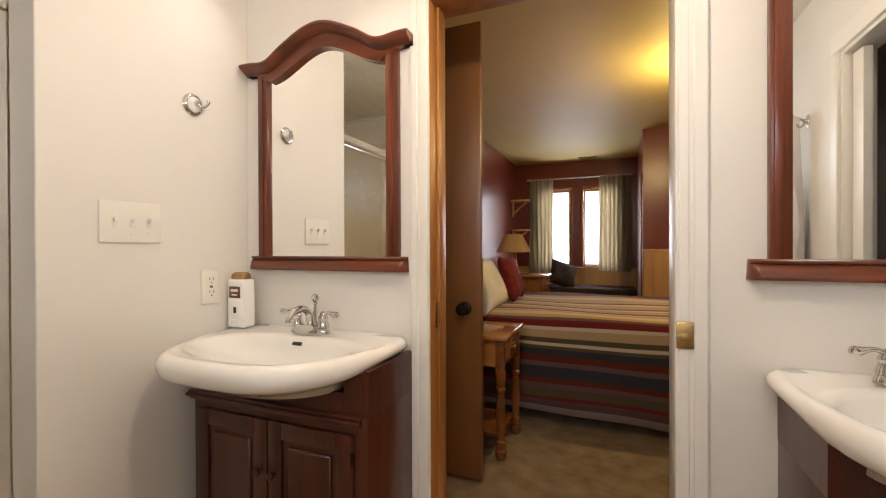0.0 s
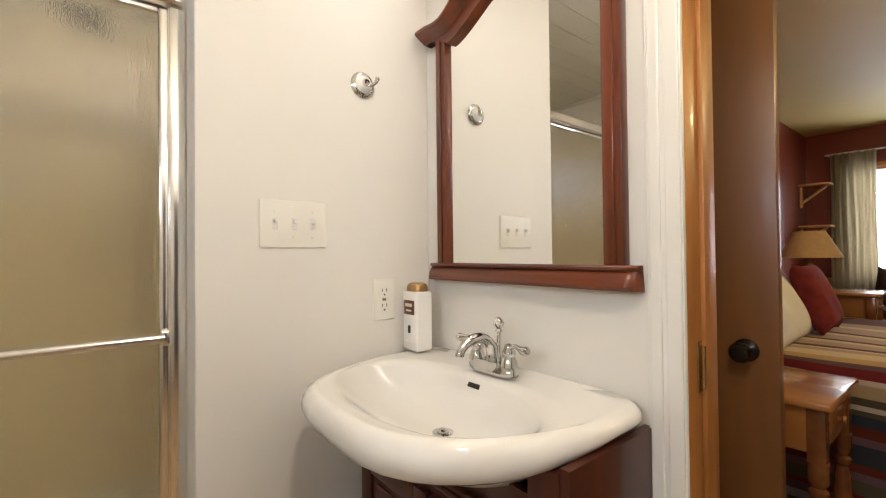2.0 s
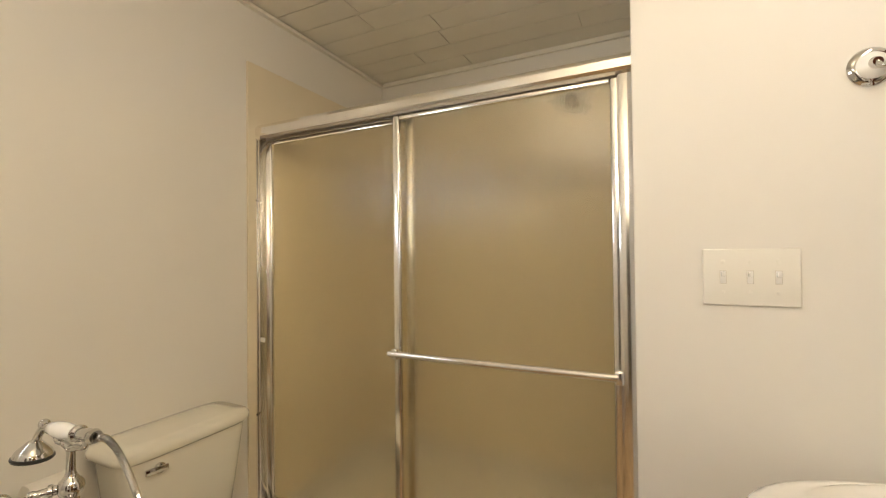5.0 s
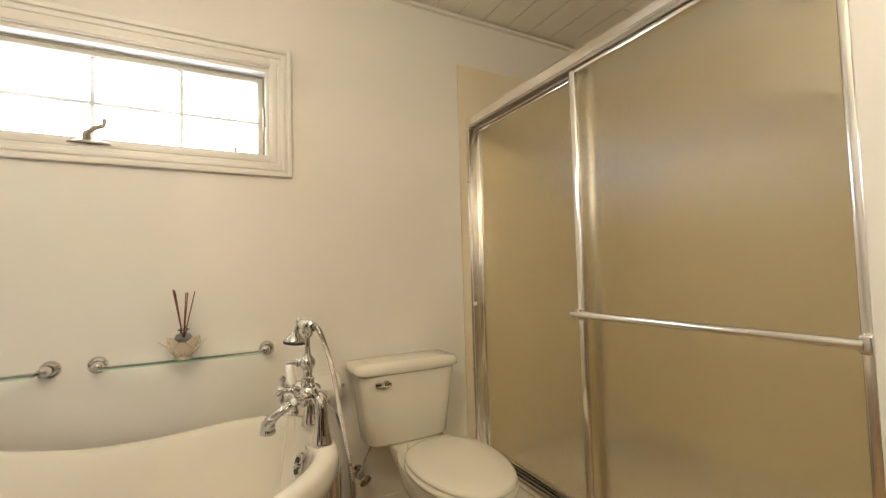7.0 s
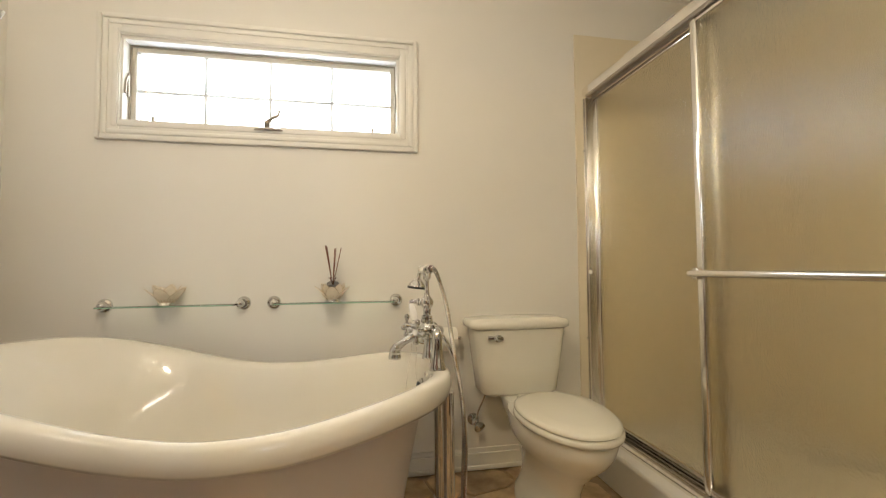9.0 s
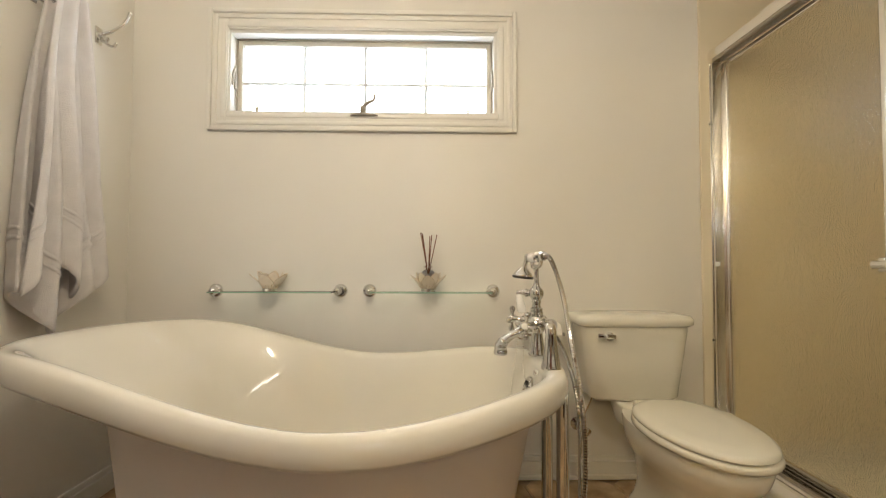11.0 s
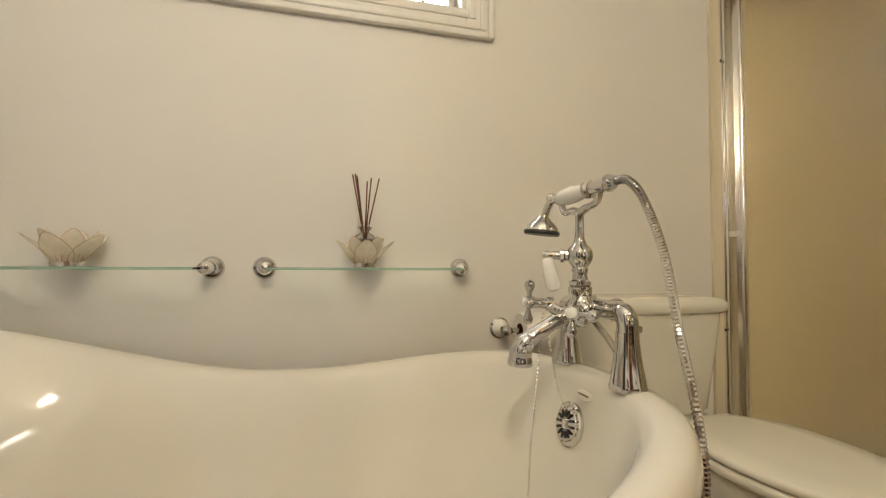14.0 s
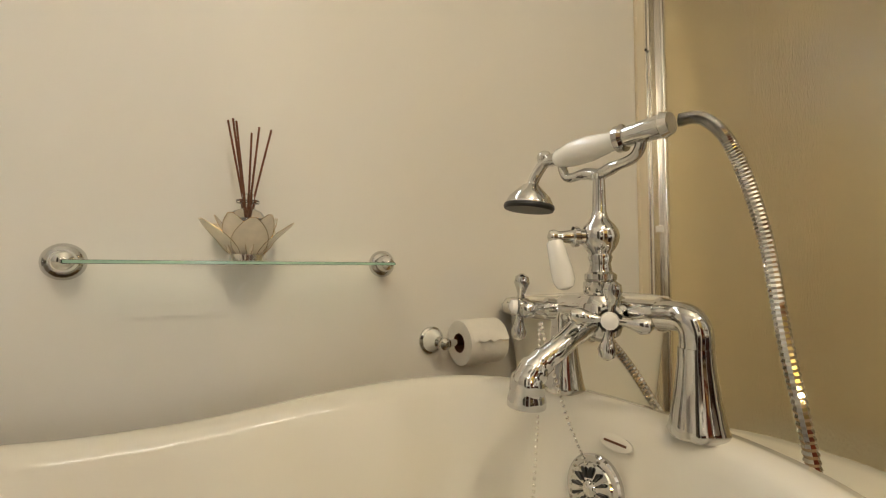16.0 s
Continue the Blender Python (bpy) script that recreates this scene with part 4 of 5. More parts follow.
leg(0.743, YA, 0.629)
leg(0.738, YB, 0.629)
b = bmn()
rod(b, (0.737, YA - 0.03, 0.748), (0.737, YB + 0.03, 0.748), 0.0165)
lathe(b, (0.760, -1.785, 0.712), (0, 0, 1), [(0, 0.010), (0.008, 0.022), (0.024, 0.027), (0.044, 0.026), (0.056, 0.018), (0.060, 0.021), (0.072, 0.021), (0.075, 0.017)], 22)
rod(b, (0.735, -1.785, 0.748), (0.765, -1.785, 0.746), 0.024)
part("mixer_body", b, CHROME, fa)
b = bmn()
lathe(b, (0.760, -1.785, 0.785), (0, 0, 1), [(0, 0.017), (0.003, 0.0195), (0.009, 0.0195), (0.012, 0.0145), (0.022, 0.0125), (0.030, 0.0150), (0.034, 0.0135)] + [(0.0555 - 0.0235 * math.cos(k * math.pi / 10), 0.0235 * math.sin(k * math.pi / 10)) for k in range(3, 9)] + [(0.080, 0.0105), (0.088, 0.0085), (0.126, 0.0075), (0.134, 0.010), (0.138, 0.006)], 28)
part("riser", b, CHROME, fa, "turned riser with a ball")
b = bmn()
cz = 0.920
for sg in (-1, 1):
    tube(b, spline([(0.760, -1.785, cz - 0.002), (0.760, -1.785 + sg * 0.022, cz + 0.004), (0.760, -1.785 + sg * 0.050, cz + (0.010 if sg > 0 else 0.004)), (0.760, -1.785 + sg * 0.060, cz + (0.026 if sg > 0 else 0.020)), (0.760, -1.785 + sg * 0.056, cz + (0.036 if sg > 0 else 0.034))], 5), [0.008] * 6 + [0.0065] * 15, 10)
part("cradle", b, CHROME, fa, "forked handset cradle")
# spout
b = bmn()
tube(b, spline([(0.765, -1.785, 0.742), (0.800, -1.785, 0.728), (0.838, -1.785, 0.708), (0.856, -1.792, 0.694), (0.870, -1.796, 0.676), (0.872, -1.798, 0.648)], 6), [0.0145] * 8 + [0.0130] * 8 + [0.015] * 4 + [0.0175] * 4 + [0.020] * 4 + [0.022] * 3, 18)
part("spout", b, CHROME, fa)


def cross_valve(c, d, label):
    c, d = Vector(c), Vector(d).normalized()
    b = bmn()
    lathe(b, c, d, [(0, 0.014), (0.012, 0.014), (0.016, 0.010), (0.034, 0.010), (0.038, 0.013), (0.050, 0.013)], 16)
    u, v = axis_frame(d)
    q = c + d * 0.046
    for k in range(4):
        a = math.pi / 4 + k * math.pi / 2
        w = u * math.cos(a) + v * math.sin(a)
        lathe(b, q, w, [(0, 0.006), (0.016, 0.0048), (0.022, 0.0065), (0.032, 0.0105), (0.040, 0.0085), (0.044, 0.002)], 12)
    h = part("cross_handle", b, CHROME, fa, label)
    b = bmn()
    lathe(b, q, d, [(0.006, 0.010), (0.012, 0.009), (0.015, 0.003)], 14)
    part("index_button", b, PORCELAIN, h, "white porcelain button")


cross_valve((0.782, -1.842, 0.748), (0.90, -0.42, 0.06), "four-spoke cross handle")
cross_valve((0.765, -1.766, 0.744), (0.70, 0.50, 0.0), "four-spoke cross handle")
# diverter lever on the riser's ball
b = bmn()
dd = Vector((0.88, -0.47, 0))
dc = Vector((0.760, -1.785, 0.8405))
lathe(b, dc, dd, [(0.018, 0.010), (0.026, 0.010), (0.028, 0.013), (0.034, 0.013), (0.036, 0.009), (0.052, 0.007), (0.058, 0.009), (0.064, 0.007), (0.066, 0.002)], 16)
dv = part("diverter", b, CHROME, fa, "diverter stem")
b = bmn()
lathe(b, dc + dd * 0.058 + Vector((0, 0, -0.004)), (-0.16, 0.16, -1), [(0, 0.007), (0.004, 0.0105), (0.016, 0.0115), (0.038, 0.0135), (0.052, 0.0135), (0.060, 0.010), (0.063, 0.003)], 18)
part("lever", b, PORCELAIN, dv, "white porcelain diverter lever")
# handset
P0, P1 = Vector((0.768, -1.861, 0.951)), Vector((0.760, -1.694, 0.957))
ax = (P1 - P0).normalized()
b = bmn()
lathe(b, P0 + ax * 0.012, ax, [(0, 0.009), (0.006, 0.013), (0.030, 0.0165), (0.055, 0.0165), (0.085, 0.012), (0.095, 0.0105)], 20)
hs = part("handset_grip", b, PORCELAIN, fa, "white porcelain handset grip")
b = bmn()
lathe(b, P0 + ax * 0.105, ax, [(0, 0.011), (0.003, 0.0165), (0.010, 0.0165), (0.013, 0.012), (0.018, 0.0125), (0.055, 0.0135), (0.058, 0.015), (0.066, 0.012)], 20)
part("handset_ferrule", b, CHROME, hs, "chrome ferrule")
b = bmn()
tube(b, spline([P0 + ax * 0.014, P0 - ax * 0.006 + Vector((0.002, 0, 0)), P0 + Vector((0.006, -0.022, -0.018)), P0 + Vector((0.010, -0.026, -0.034))], 5), [0.010, 0.0095, 0.009, 0.009, 0.0085, 0.0085, 0.008, 0.008, 0.008, 0.008, 0.008, 0.008, 0.008, 0.008, 0.009, 0.010], 12)
ball(b, P0 + Vector((0.002, -0.008, 0.006)), 0.011, 12)
hd = P0 + Vector((0.010, -0.027, -0.030))
lathe(b, hd, (0.10, -0.05, -1), [(0, 0.012), (0.008, 0.020), (0.018, 0.030), (0.027, 0.034), (0.030, 0.034)], 24)
part("shower_rose", b, CHROME, hs, "bell-shaped chrome spray head")
b = bmn()
lathe(b, hd + Vector((0.0028, -0.0014, -0.0285)), (0.10, -0.05, -1), [(0, 0.0355), (0.004, 0.0365), (0.008, 0.0345)], 24)
part("rose_ring", b, BLACK, hs, "black rubber rim")
# metal hose, over the edge and in a loop to the mixer
b = bmn()
E = P1 + ax * 0.012
curve = spline([E, E + Vector((-0.006, 0.022, -0.004)), (0.742, -1.640, 0.920), (0.722, -1.624, 0.838), (0.706, -1.615, 0.727), (0.684, -1.602, 0.580), (0.668, -1.610, 0.420), (0.670, -1.628, 0.240), (0.668, -1.650, 0.190), (0.662, -1.675, 0.240), (0.650, -1.720, 0.500), (0.664, -1.795, 0.640), (0.700, -1.840, 0.720), (0.735, -1.835, 0.745)], 44)
tube(b, curve, 0.0066, 10, ripple=0.10)
part("hose", b, CHROME, fa, "flexible ribbed metal hose", angle=22)
# bead chain to the plug
b = bmn()


def beads(pts, step=0.0060, r=0.0027):
    ps = spline(pts, 40)
    acc = 0.0
    for p, q in zip(ps, ps[1:]):
        acc += (q - p).length
        if acc >= step:
            acc = 0.0
            bmesh.ops.create_icosphere(b, subdivisions=1, radius=r, matrix=Matrix.Translation(q))


beads([(0.800, -1.850, 0.735), (0.815, -1.838, 0.64), (0.835, -1.830, 0.50), (0.850, -1.822, 0.36), (0.900, -1.80, 0.158)])
beads([(0.800, -1.850, 0.735), (0.792, -1.832, 0.66), (0.800, -1.800, 0.610), (0.797, -1.778, 0.572)])
part("bead_chain", b, SATIN, fa, "beaded plug chain", smooth=False)
for o_ in fa.children_recursive:
    o_.data.transform(Matrix.Translation((0.019, 0.016, 0)))
# floor supplies behind the tub's end
for k, (px, py) in enumerate(((0.716, -1.710), (0.716, -1.888))):
    sp = thing("supply_pipe", (px, py, 0), "chrome floor-standing supply pipe beside the tub", "pipe", "tub supply pipes")
    b = bmn()
    lathe(b, (px, py, 0.0), (0, 0, 1), [(0, 0.036), (0.006, 0.036), (0.012, 0.024), (0.014, 0.0195), (0.095, 0.0195), (0.097, 0.024), (0.112, 0.024), (0.114, 0.019), (0.545, 0.019)], 20)
    part("pipe", b, CHROME, sp)

# ---- toilet ----
QX = 0.30
toi = thing("toilet", (QX, -1.85, 0), "cream two-piece toilet with a closed lid", "toilet")


def egg(cx, yb, yf, half, z, n=48, e=0.86):
    mid = yb + (yf - yb) * 0.42
    half *= 0.90 if z > 0.2 else 1.0
    out = []
    for i in range(n):
        t = 2 * math.pi * i / n
        c, s = math.cos(t), math.sin(t)
        yy = mid + ((yf - mid) if s > 0 else (mid - yb)) * math.copysign(abs(s) ** (1.0 if s > 0 else e), s)
        out.append((cx + half * math.copysign(abs(c) ** (0.95 if s > 0 else e), c), yy, z))
    return out


def rrect(cx, cy, hx, hy, z, r=0.35, n=48):
    return [(cx + hx * math.copysign(abs(math.cos(t)) ** r, math.cos(t)), cy + hy * math.copysign(abs(math.sin(t)) ** r, math.sin(t)), z) for t in [2 * math.pi * i / n for i in range(n)]]


b = bmn()
bx = QX - 0.042
rings(b, [egg(bx, -2.15, -1.70, 0.115, 0.0), egg(bx, -2.15, -1.70, 0.112, 0.03), egg(bx, -2.14, -1.72, 0.090, 0.055), egg(bx, -2.13, -1.725, 0.078, 0.10), egg(bx, -2.13, -1.715, 0.078, 0.15), egg(bx, -2.13, -1.690, 0.092, 0.195), egg(bx, -2.12, -1.628, 0.130, 0.25), egg(bx, -2.12, -1.572, 0.165, 0.295), egg(bx, -2.12, -1.545, 0.178, 0.33), egg(bx, -2.12, -1.530, 0.186, 0.372), egg(bx, -2.12, -1.535, 0.182, 0.384)])
part("bowl", b, TOILET, toi, angle=70)
b = bmn()
rings(b, [rrect(bx, -2.13, 0.10, 0.10, 0.300, 0.5), rrect(bx, -2.13, 0.125, 0.105, 0.380, 0.5), rrect(bx, -2.13, 0.12, 0.10, 0.388, 0.5)])
part("tank_shelf", b, TOILET, toi, angle=60)
b = bmn()
rings(b, [egg(bx, -2.015, -1.520, 0.190, 0.388), egg(bx, -2.015, -1.516, 0.194, 0.394), egg(bx, -2.015, -1.516, 0.194, 0.402), egg(bx, -2.015, -1.520, 0.190, 0.408)])
part("seat", b, SEAT, toi, angle=60)
b = bmn()
rings(b, [egg(bx, -2.015, -1.528, 0.184, 0.411), egg(bx, -2.015, -1.522, 0.189, 0.416), egg(bx, -2.015, -1.524, 0.187, 0.425), egg(bx, -2.01, -1.538, 0.175, 0.431), egg(bx, -2.0, -1.60, 0.12, 0.434)])
part("seat_lid", b, SEAT, toi, angle=60)
for dx in (-0.075, 0.075):
    b = bmn()
    box(b, bx + dx - 0.022, bx + dx + 0.022, -2.035, -2.008, 0.389, 0.424, 0.008, 3)
    part("seat_hinge", b, SEAT, toi, "plastic seat hinge")
b = bmn()
rings(b, [rrect(QX, -2.195, 0.165, 0.080, 0.392), rrect(QX, -2.193, 0.180, 0.086, 0.405), rrect(QX, -2.190, 0.196, 0.092, 0.52), rrect(QX, -2.187, 0.215, 0.100, 0.665), rrect(QX, -2.187, 0.215, 0.100, 0.685)])
part("tank", b, TOILET, toi, angle=60)
b = bmn()
rings(b, [rrect(QX, -2.187, 0.222, 0.105, 0.686), rrect(QX, -2.187, 0.236, 0.113, 0.694), rrect(QX, -2.187, 0.238, 0.114, 0.712), rrect(QX, -2.187, 0.228, 0.106, 0.727), rrect(QX, -2.187, 0.17, 0.07, 0.734)])
part("tank_lid", b, TOILET, toi, angle=60)
b = bmn()
lathe(b, (QX + 0.115, -2.089, 0.650), (0, 1, 0), [(0, 0.017), (0.006, 0.017), (0.010, 0.012)], 16)
box(b, QX + 0.095, QX + 0.165, -2.080, -2.071, 0.641, 0.660, 0.004)
for vv in b.verts:
    if vv.co.x > QX + 0.14:
        vv.co.z += 0.004
part("flush_handle", b, CHROME, toi, "chrome flush lever")
for sx in (-1, 1):
    b = bmn()
    lathe(b, (bx + sx * 0.122, -1.90, 0.0), (0, 0, 1), [(0, 0.026), (0.012, 0.026), (0.026, 0.018), (0.032, 0.006)], 16)
    part("bolt_cap", b, TOILET, toi, "round bolt cap")
sv = thing("supply_valve", (0.475, YS + 0.03, 0.20), "chrome toilet supply valve on the wall", "valve")
b = bmn()
lathe(b, (0.475, YS, 0.235), (0, 1, 0), [(0, 0.028), (0.005, 0.028), (0.010, 0.012), (0.045, 0.011)], 18)
ball(b, (0.475, YS + 0.05, 0.235), 0.018)
part("escutcheon", b, CHROME, sv)
b = bmn()
lathe(b, (0.466, YS + 0.06, 0.225), (-0.25, 1, -0.45), [(0, 0.009), (0.012, 0.027), (0.020, 0.027), (0.024, 0.014)], 16)
part("valve_handle", b, CHROME, sv, "oval valve handle")
b = bmn()
tube(b, spline([(0.473, YS + 0.05, 0.245), (0.462, YS + 0.055, 0.29), (0.440, YS + 0.07, 0.35), (0.432, YS + 0.09, 0.405)], 6), 0.005, 8)
part("supply_hose", b, SATIN, sv, "thin braided supply tube")

# toilet paper on its holder
tp = thing("toilet_paper_holder", (0.70, YS, 0.63), "chrome and porcelain toilet paper holder on the wall", "paper holder")
b = bmn()
lathe(b, (0.715, YS, 0.632), (0, 1, 0), [(0, 0.032), (0.006, 0.032), (0.010, 0.027)], 22)
part("wall_rose", b, CHROME, tp)
b = bmn()
lathe(b, (0.715, YS + 0.009, 0.632), (0, 1, 0), [(0, 0.027), (0.006, 0.025), (0.024, 0.013), (0.030, 0.011)], 20)
part("boss", b, PORCELAIN, tp, "white porcelain boss")
b = bmn()
lathe(b, (0.715, YS + 0.036, 0.632), (0, 1, 0), [(0, 0.010), (0.006, 0.014), (0.012, 0.010), (0.020, 0.013), (0.034, 0.014), (0.042, 0.006)], 16)
rod(b, (0.715, YS + 0.062, 0.632), (0.545, YS + 0.062, 0.632), 0.008)
part("arm", b, CHROME, tp)
tr = thing("toilet_paper_roll", (0.62, YS + 0.062, 0.632), "white toilet paper roll with a loose sheet end", "toilet paper")
b = bmn()
prof = [(0, 0.0225), (0, 0.051), (0.004, 0.053), (0.102, 0.053), (0.106, 0.051), (0.106, 0.0225)]
c = Vector((0.675, YS + 0.062, 0.630))
n = 36
lp = [[c + Vector((-h, r * math.cos(2 * math.pi * i / n), r * math.sin(2 * math.pi * i / n))) for i in range(n)] for h, r in prof]
rings(b, lp + [lp[0]], False, False)
part("roll", b, PAPER, tr, angle=50)
b = bmn()
rings(b, [[c + Vector((-0.004 - 0.098 * k, 0.0538 * math.cos(a) + q, 0.0538 * math.sin(a) + 0.004 * q * math.sin(19 * k) / 0.006)) for k in (0, 0.15, 0.3, 0.42, 0.55, 0.7, 0.85, 1)] for a, q in ((1.3, 0.0006), (0.95, 0.001), (0.6, 0.0015), (0.35, 0.003), (0.18, 0.006))], False, False, False)
part("loose_sheet", b, PAPER, tr, "torn loose end of paper", smooth=True)
b = bmn()
lathe(b, c + Vector((0.0006, 0, 0)), (-1, 0, 0), [(0, 0.0222), (0.104, 0.0222)], 24, caps=False)
part("core", b, REED, tr, "brown cardboard core")

# ---- glass shelves ----


def glass_shelf(x0, x1, z):
    s = thing("glass_shelf", ((x0 + x1) / 2, YS, z), "clear glass shelf with a green edge on chrome brackets", "shelf", "glass wall shelves")
    b = bmn()
    box(b, x0 + 0.016, x1 - 0.016, YS + 0.022, YS + 0.112, z, z + 0.006, 0.0015)
    sg = part("glass_pane", b, SHELFGLASS, s)
    sg.visible_shadow = False
    b = bmn()
    box(b, x0 + 0.018, x1 - 0.018, YS + 0.1122, YS + 0.1132, z + 0.0008, z + 0.0052)
    part("glass_edge", b, GLASSEDGE, sg, "green polished glass edge")
    for bx_, sg_ in ((x0, 1), (x1, -1)):
        b = bmn()
        lathe(b, (bx_, YS, z + 0.004), (0, 1, 0), [(0, 0.0295), (0.006, 0.0295), (0.012, 0.025), (0.016, 0.0185), (0.020, 0.0175)], 24)
        lathe(b, (bx_ + sg_ * 0.004, YS + 0.016, z + 0.004), (sg_ * 0.12, 1, 0), [(0, 0.017), (0.030, 0.017), (0.040, 0.014), (0.046, 0.005)], 18)
        part("bracket", b, CHROME, s, "round chrome bracket")


glass_shelf(1.512, 2.054, 0.808)
glass_shelf(0.843, 1.386, 0.808)


def petal_rows(c, a, tilt, length, width, z0, grow=0.0):
    """Rows of points of one cupped oval petal that leans outward by tilt."""
    d = Vector((math.cos(a), math.sin(a), 0))
    sd = Vector((-math.sin(a), math.cos(a), 0))
    rows = []
    for i in range(10):
        t = i / 9
        w = (width + grow) * max(0.06, math.sin(math.pi * (0.17 + 0.82 * t ** 0.92))) ** 0.62
        out = 0.022 + (length + grow) * (math.sin(tilt) * t + 0.08 * t * t)
        up = (length + grow) * math.cos(tilt) * t
        rows.append([c + d * (out - 5.0 * (k * w) ** 2) + sd * (k * w) + Vector((0, 0, z0 + up)) for k in (-1, -0.5, 0, 0.5, 1)])
    return rows


def lotus(cx, scale_, label):
    c = Vector((cx, YS + 0.070, 0.8145))
    t = thing("candle_holder", c, label, "candle holder", "lotus candle holders")
    b = bmn()
    lathe(b, c, (0, 0, 1), [(0, 0.032), (0.011, 0.033), (0.013, 0.030), (0.0132, 0.016)], 28)
    part("base", b, SATIN, t, "round brushed metal base")
    for ring_, (tilt, ln, off) in enumerate(((0.36, 0.076, 0.63), (0.72, 0.080, 0.0))):
        for k in range(5):
            a = 2 * math.pi * k / 5 + off + math.pi / 2
            b = bmn()
            rows_ = petal_rows(c, a, tilt, ln * scale_, 0.029 if ring_ else 0.027, 0.012)
            rings(b, rows_, False, False, False)
            pt = part("petal", b, CAPIZ, t, smooth=True, angle=180)
            b = bmn()
            edge = [r[0] for r in rows_] + rows_[-1][1:-1] + [r[-1] for r in rows_[::-1]]
            tube(b, edge, 0.0005, 5)
            part("petal_rim", b, BRASS, pt, "thin metal edge of the petal")
    return c


lotus(1.795, 1.0, "cream shell lotus candle holder on the glass shelf")
c = lotus(1.128, 0.95, "cream shell lotus holder with a reed diffuser bottle in it")
rd = thing("reed_diffuser", c + Vector((0, 0, 0.0125)), "small glass reed diffuser bottle with brown reeds", "reed diffuser")
b = bmn()
lathe(b, c + Vector((0, 0, 0.0125)), (0, 0, 1), [(0, 0.024), (0.003, 0.028), (0.064, 0.029), (0.074, 0.024), (0.080, 0.012), (0.088, 0.012), (0.090, 0.019), (0.095, 0.019), (0.097, 0.010), (0.106, 0.010)], 22)
bt = part("bottle", b, CLEAR, rd, "clear glass bottle")
b = bmn()
lathe(b, c + Vector((0, 0, 0.016)), (0, 0, 1), [(0.030, 0.0262), (0.055, 0.0268), (0.058, 0.0265)], 22)
part("label_band", b, material("grey_label", (0.30, 0.29, 0.29), 0.5, vary=0.2, scale=50, bump=0), bt, "grey paper label round the bottle")
for k, (dx, dy, h) in enumerate(((0.028, 0.010, 0.158), (0.034, -0.012, 0.160), (-0.014, 0.016, 0.148), (-0.006, -0.02, 0.146), (-0.036, 0.004, 0.150), (0.024, 0.024, 0.150))):
    b = bmn()
    p = c + Vector((0, 0, 0.112))
    rod(b, p + Vector((dx * -0.05, dy * -0.05, -0.055)), p + Vector((dx, dy, h - 0.022)), 0.0018, None, 8)
    part("reed", b, REED, rd)

# ---- towel hooks and towels on the east wall ----


def wall_hook(y, z):
    h = thing("towel_hook", (XE, y, z), "chrome double-prong towel hook on the wall", "towel hook", "towel hooks")
    b = bmn()
    box(b, XE - 0.008, XE - 0.0005, y - 0.017, y + 0.017, z - 0.034, z + 0.034, 0.004, 3)
    lathe(b, (XE - 0.006, y, z), (-1, 0, 0), [(0, 0.016), (0.008, 0.014), (0.018, 0.010)], 14)
    part("back_plate", b, CHROME, h)
    b = bmn()
    tube(b, spline([(XE - 0.018, y, z + 0.004), (XE - 0.050, y - 0.010, z + 0.024), (XE - 0.085, y - 0.024, z + 0.062), (XE - 0.102, y - 0.034, z + 0.112)], 5), [0.007] * 6 + [0.0055] * 8 + [0.007, 0.008], 10)
    part("upper_prong", b, CHROME, h)
    for s in (-1, 1):
        b = bmn()
        tube(b, spline([(XE - 0.016, y, z - 0.006), (XE - 0.030, y + s * 0.010, z - 0.028), (XE - 0.050, y + s * 0.018, z - 0.034), (XE - 0.060, y + s * 0.022, z - 0.018)], 5), 0.0055, 10)
        part("lower_prong", b, CHROME, h)


def towel(y, z, drop, w0, w1, folds, seed, label):
    """A bath towel gathered on a hook: folds that open downwards, an uneven hem and a woven border."""
    rr = random.Random(seed)
    t = thing("bath_towel", (XE - 0.06, y, z - drop), label, "towel", "hanging towels")
    n, m = 60, 44
    ph = [rr.uniform(0, 6.28) for _ in range(4)]

    def sheet(lift, f0, f1, rows, lag, long):
        b = bmn()
        loops = []
        for i in range(rows + 1):
            f = f0 + (f1 - f0) * i / rows
            wide = w0 + (w1 - w0) * smoothstep(f * 0.9 + 0.12)
            amp = 0.012 + 0.030 * smoothstep(f * 1.6)
            row = []
            for k in range(n + 1):
                u_ = k / n
                wave = math.sin(2 * math.pi * folds * u_ + ph[0] + lag + 0.5 * math.sin(3 * f + ph[1]))
                px = -0.060 - lift + amp * wave + 0.010 * math.sin(9 * u_ + 6 * f + ph[2]) * f
                hem = drop * f * (long + 0.07 * math.sin(2 * math.pi * (folds * 0.5) * u_ + ph[3] + lag))
                row.append((XE + min(px, -0.010), y + (u_ - 0.5) * wide + 0.012 * math.sin(7 * f + ph[1] + u_ * 3), z - hem + 0.02 * (1 - f) * (1 - abs(2 * u_ - 1))))
            loops.append(row)
        rings(b, loops, False, False, False)
        return b

    for lift, lag, long in ((0.0, 0.0, 1.0), (0.030, 1.9, 0.90)):
        c_ = part("cloth", sheet(lift, 0.0, 1.0, m, lag, long), TOWEL, t, angle=180)
        sol = c_.modifiers.new("thickness", "SOLIDIFY")
        sol.thickness, sol.offset = 0.010, 0.0
        for f in (0.80, 0.83):
            d_ = part("border_band", sheet(lift, f, f + 0.014, 2, lag, long), TOWEL, c_, "raised woven border", angle=180)
            sol = d_.modifiers.new("thickness", "SOLIDIFY")
            sol.thickness, sol.offset = 0.016, 0.0


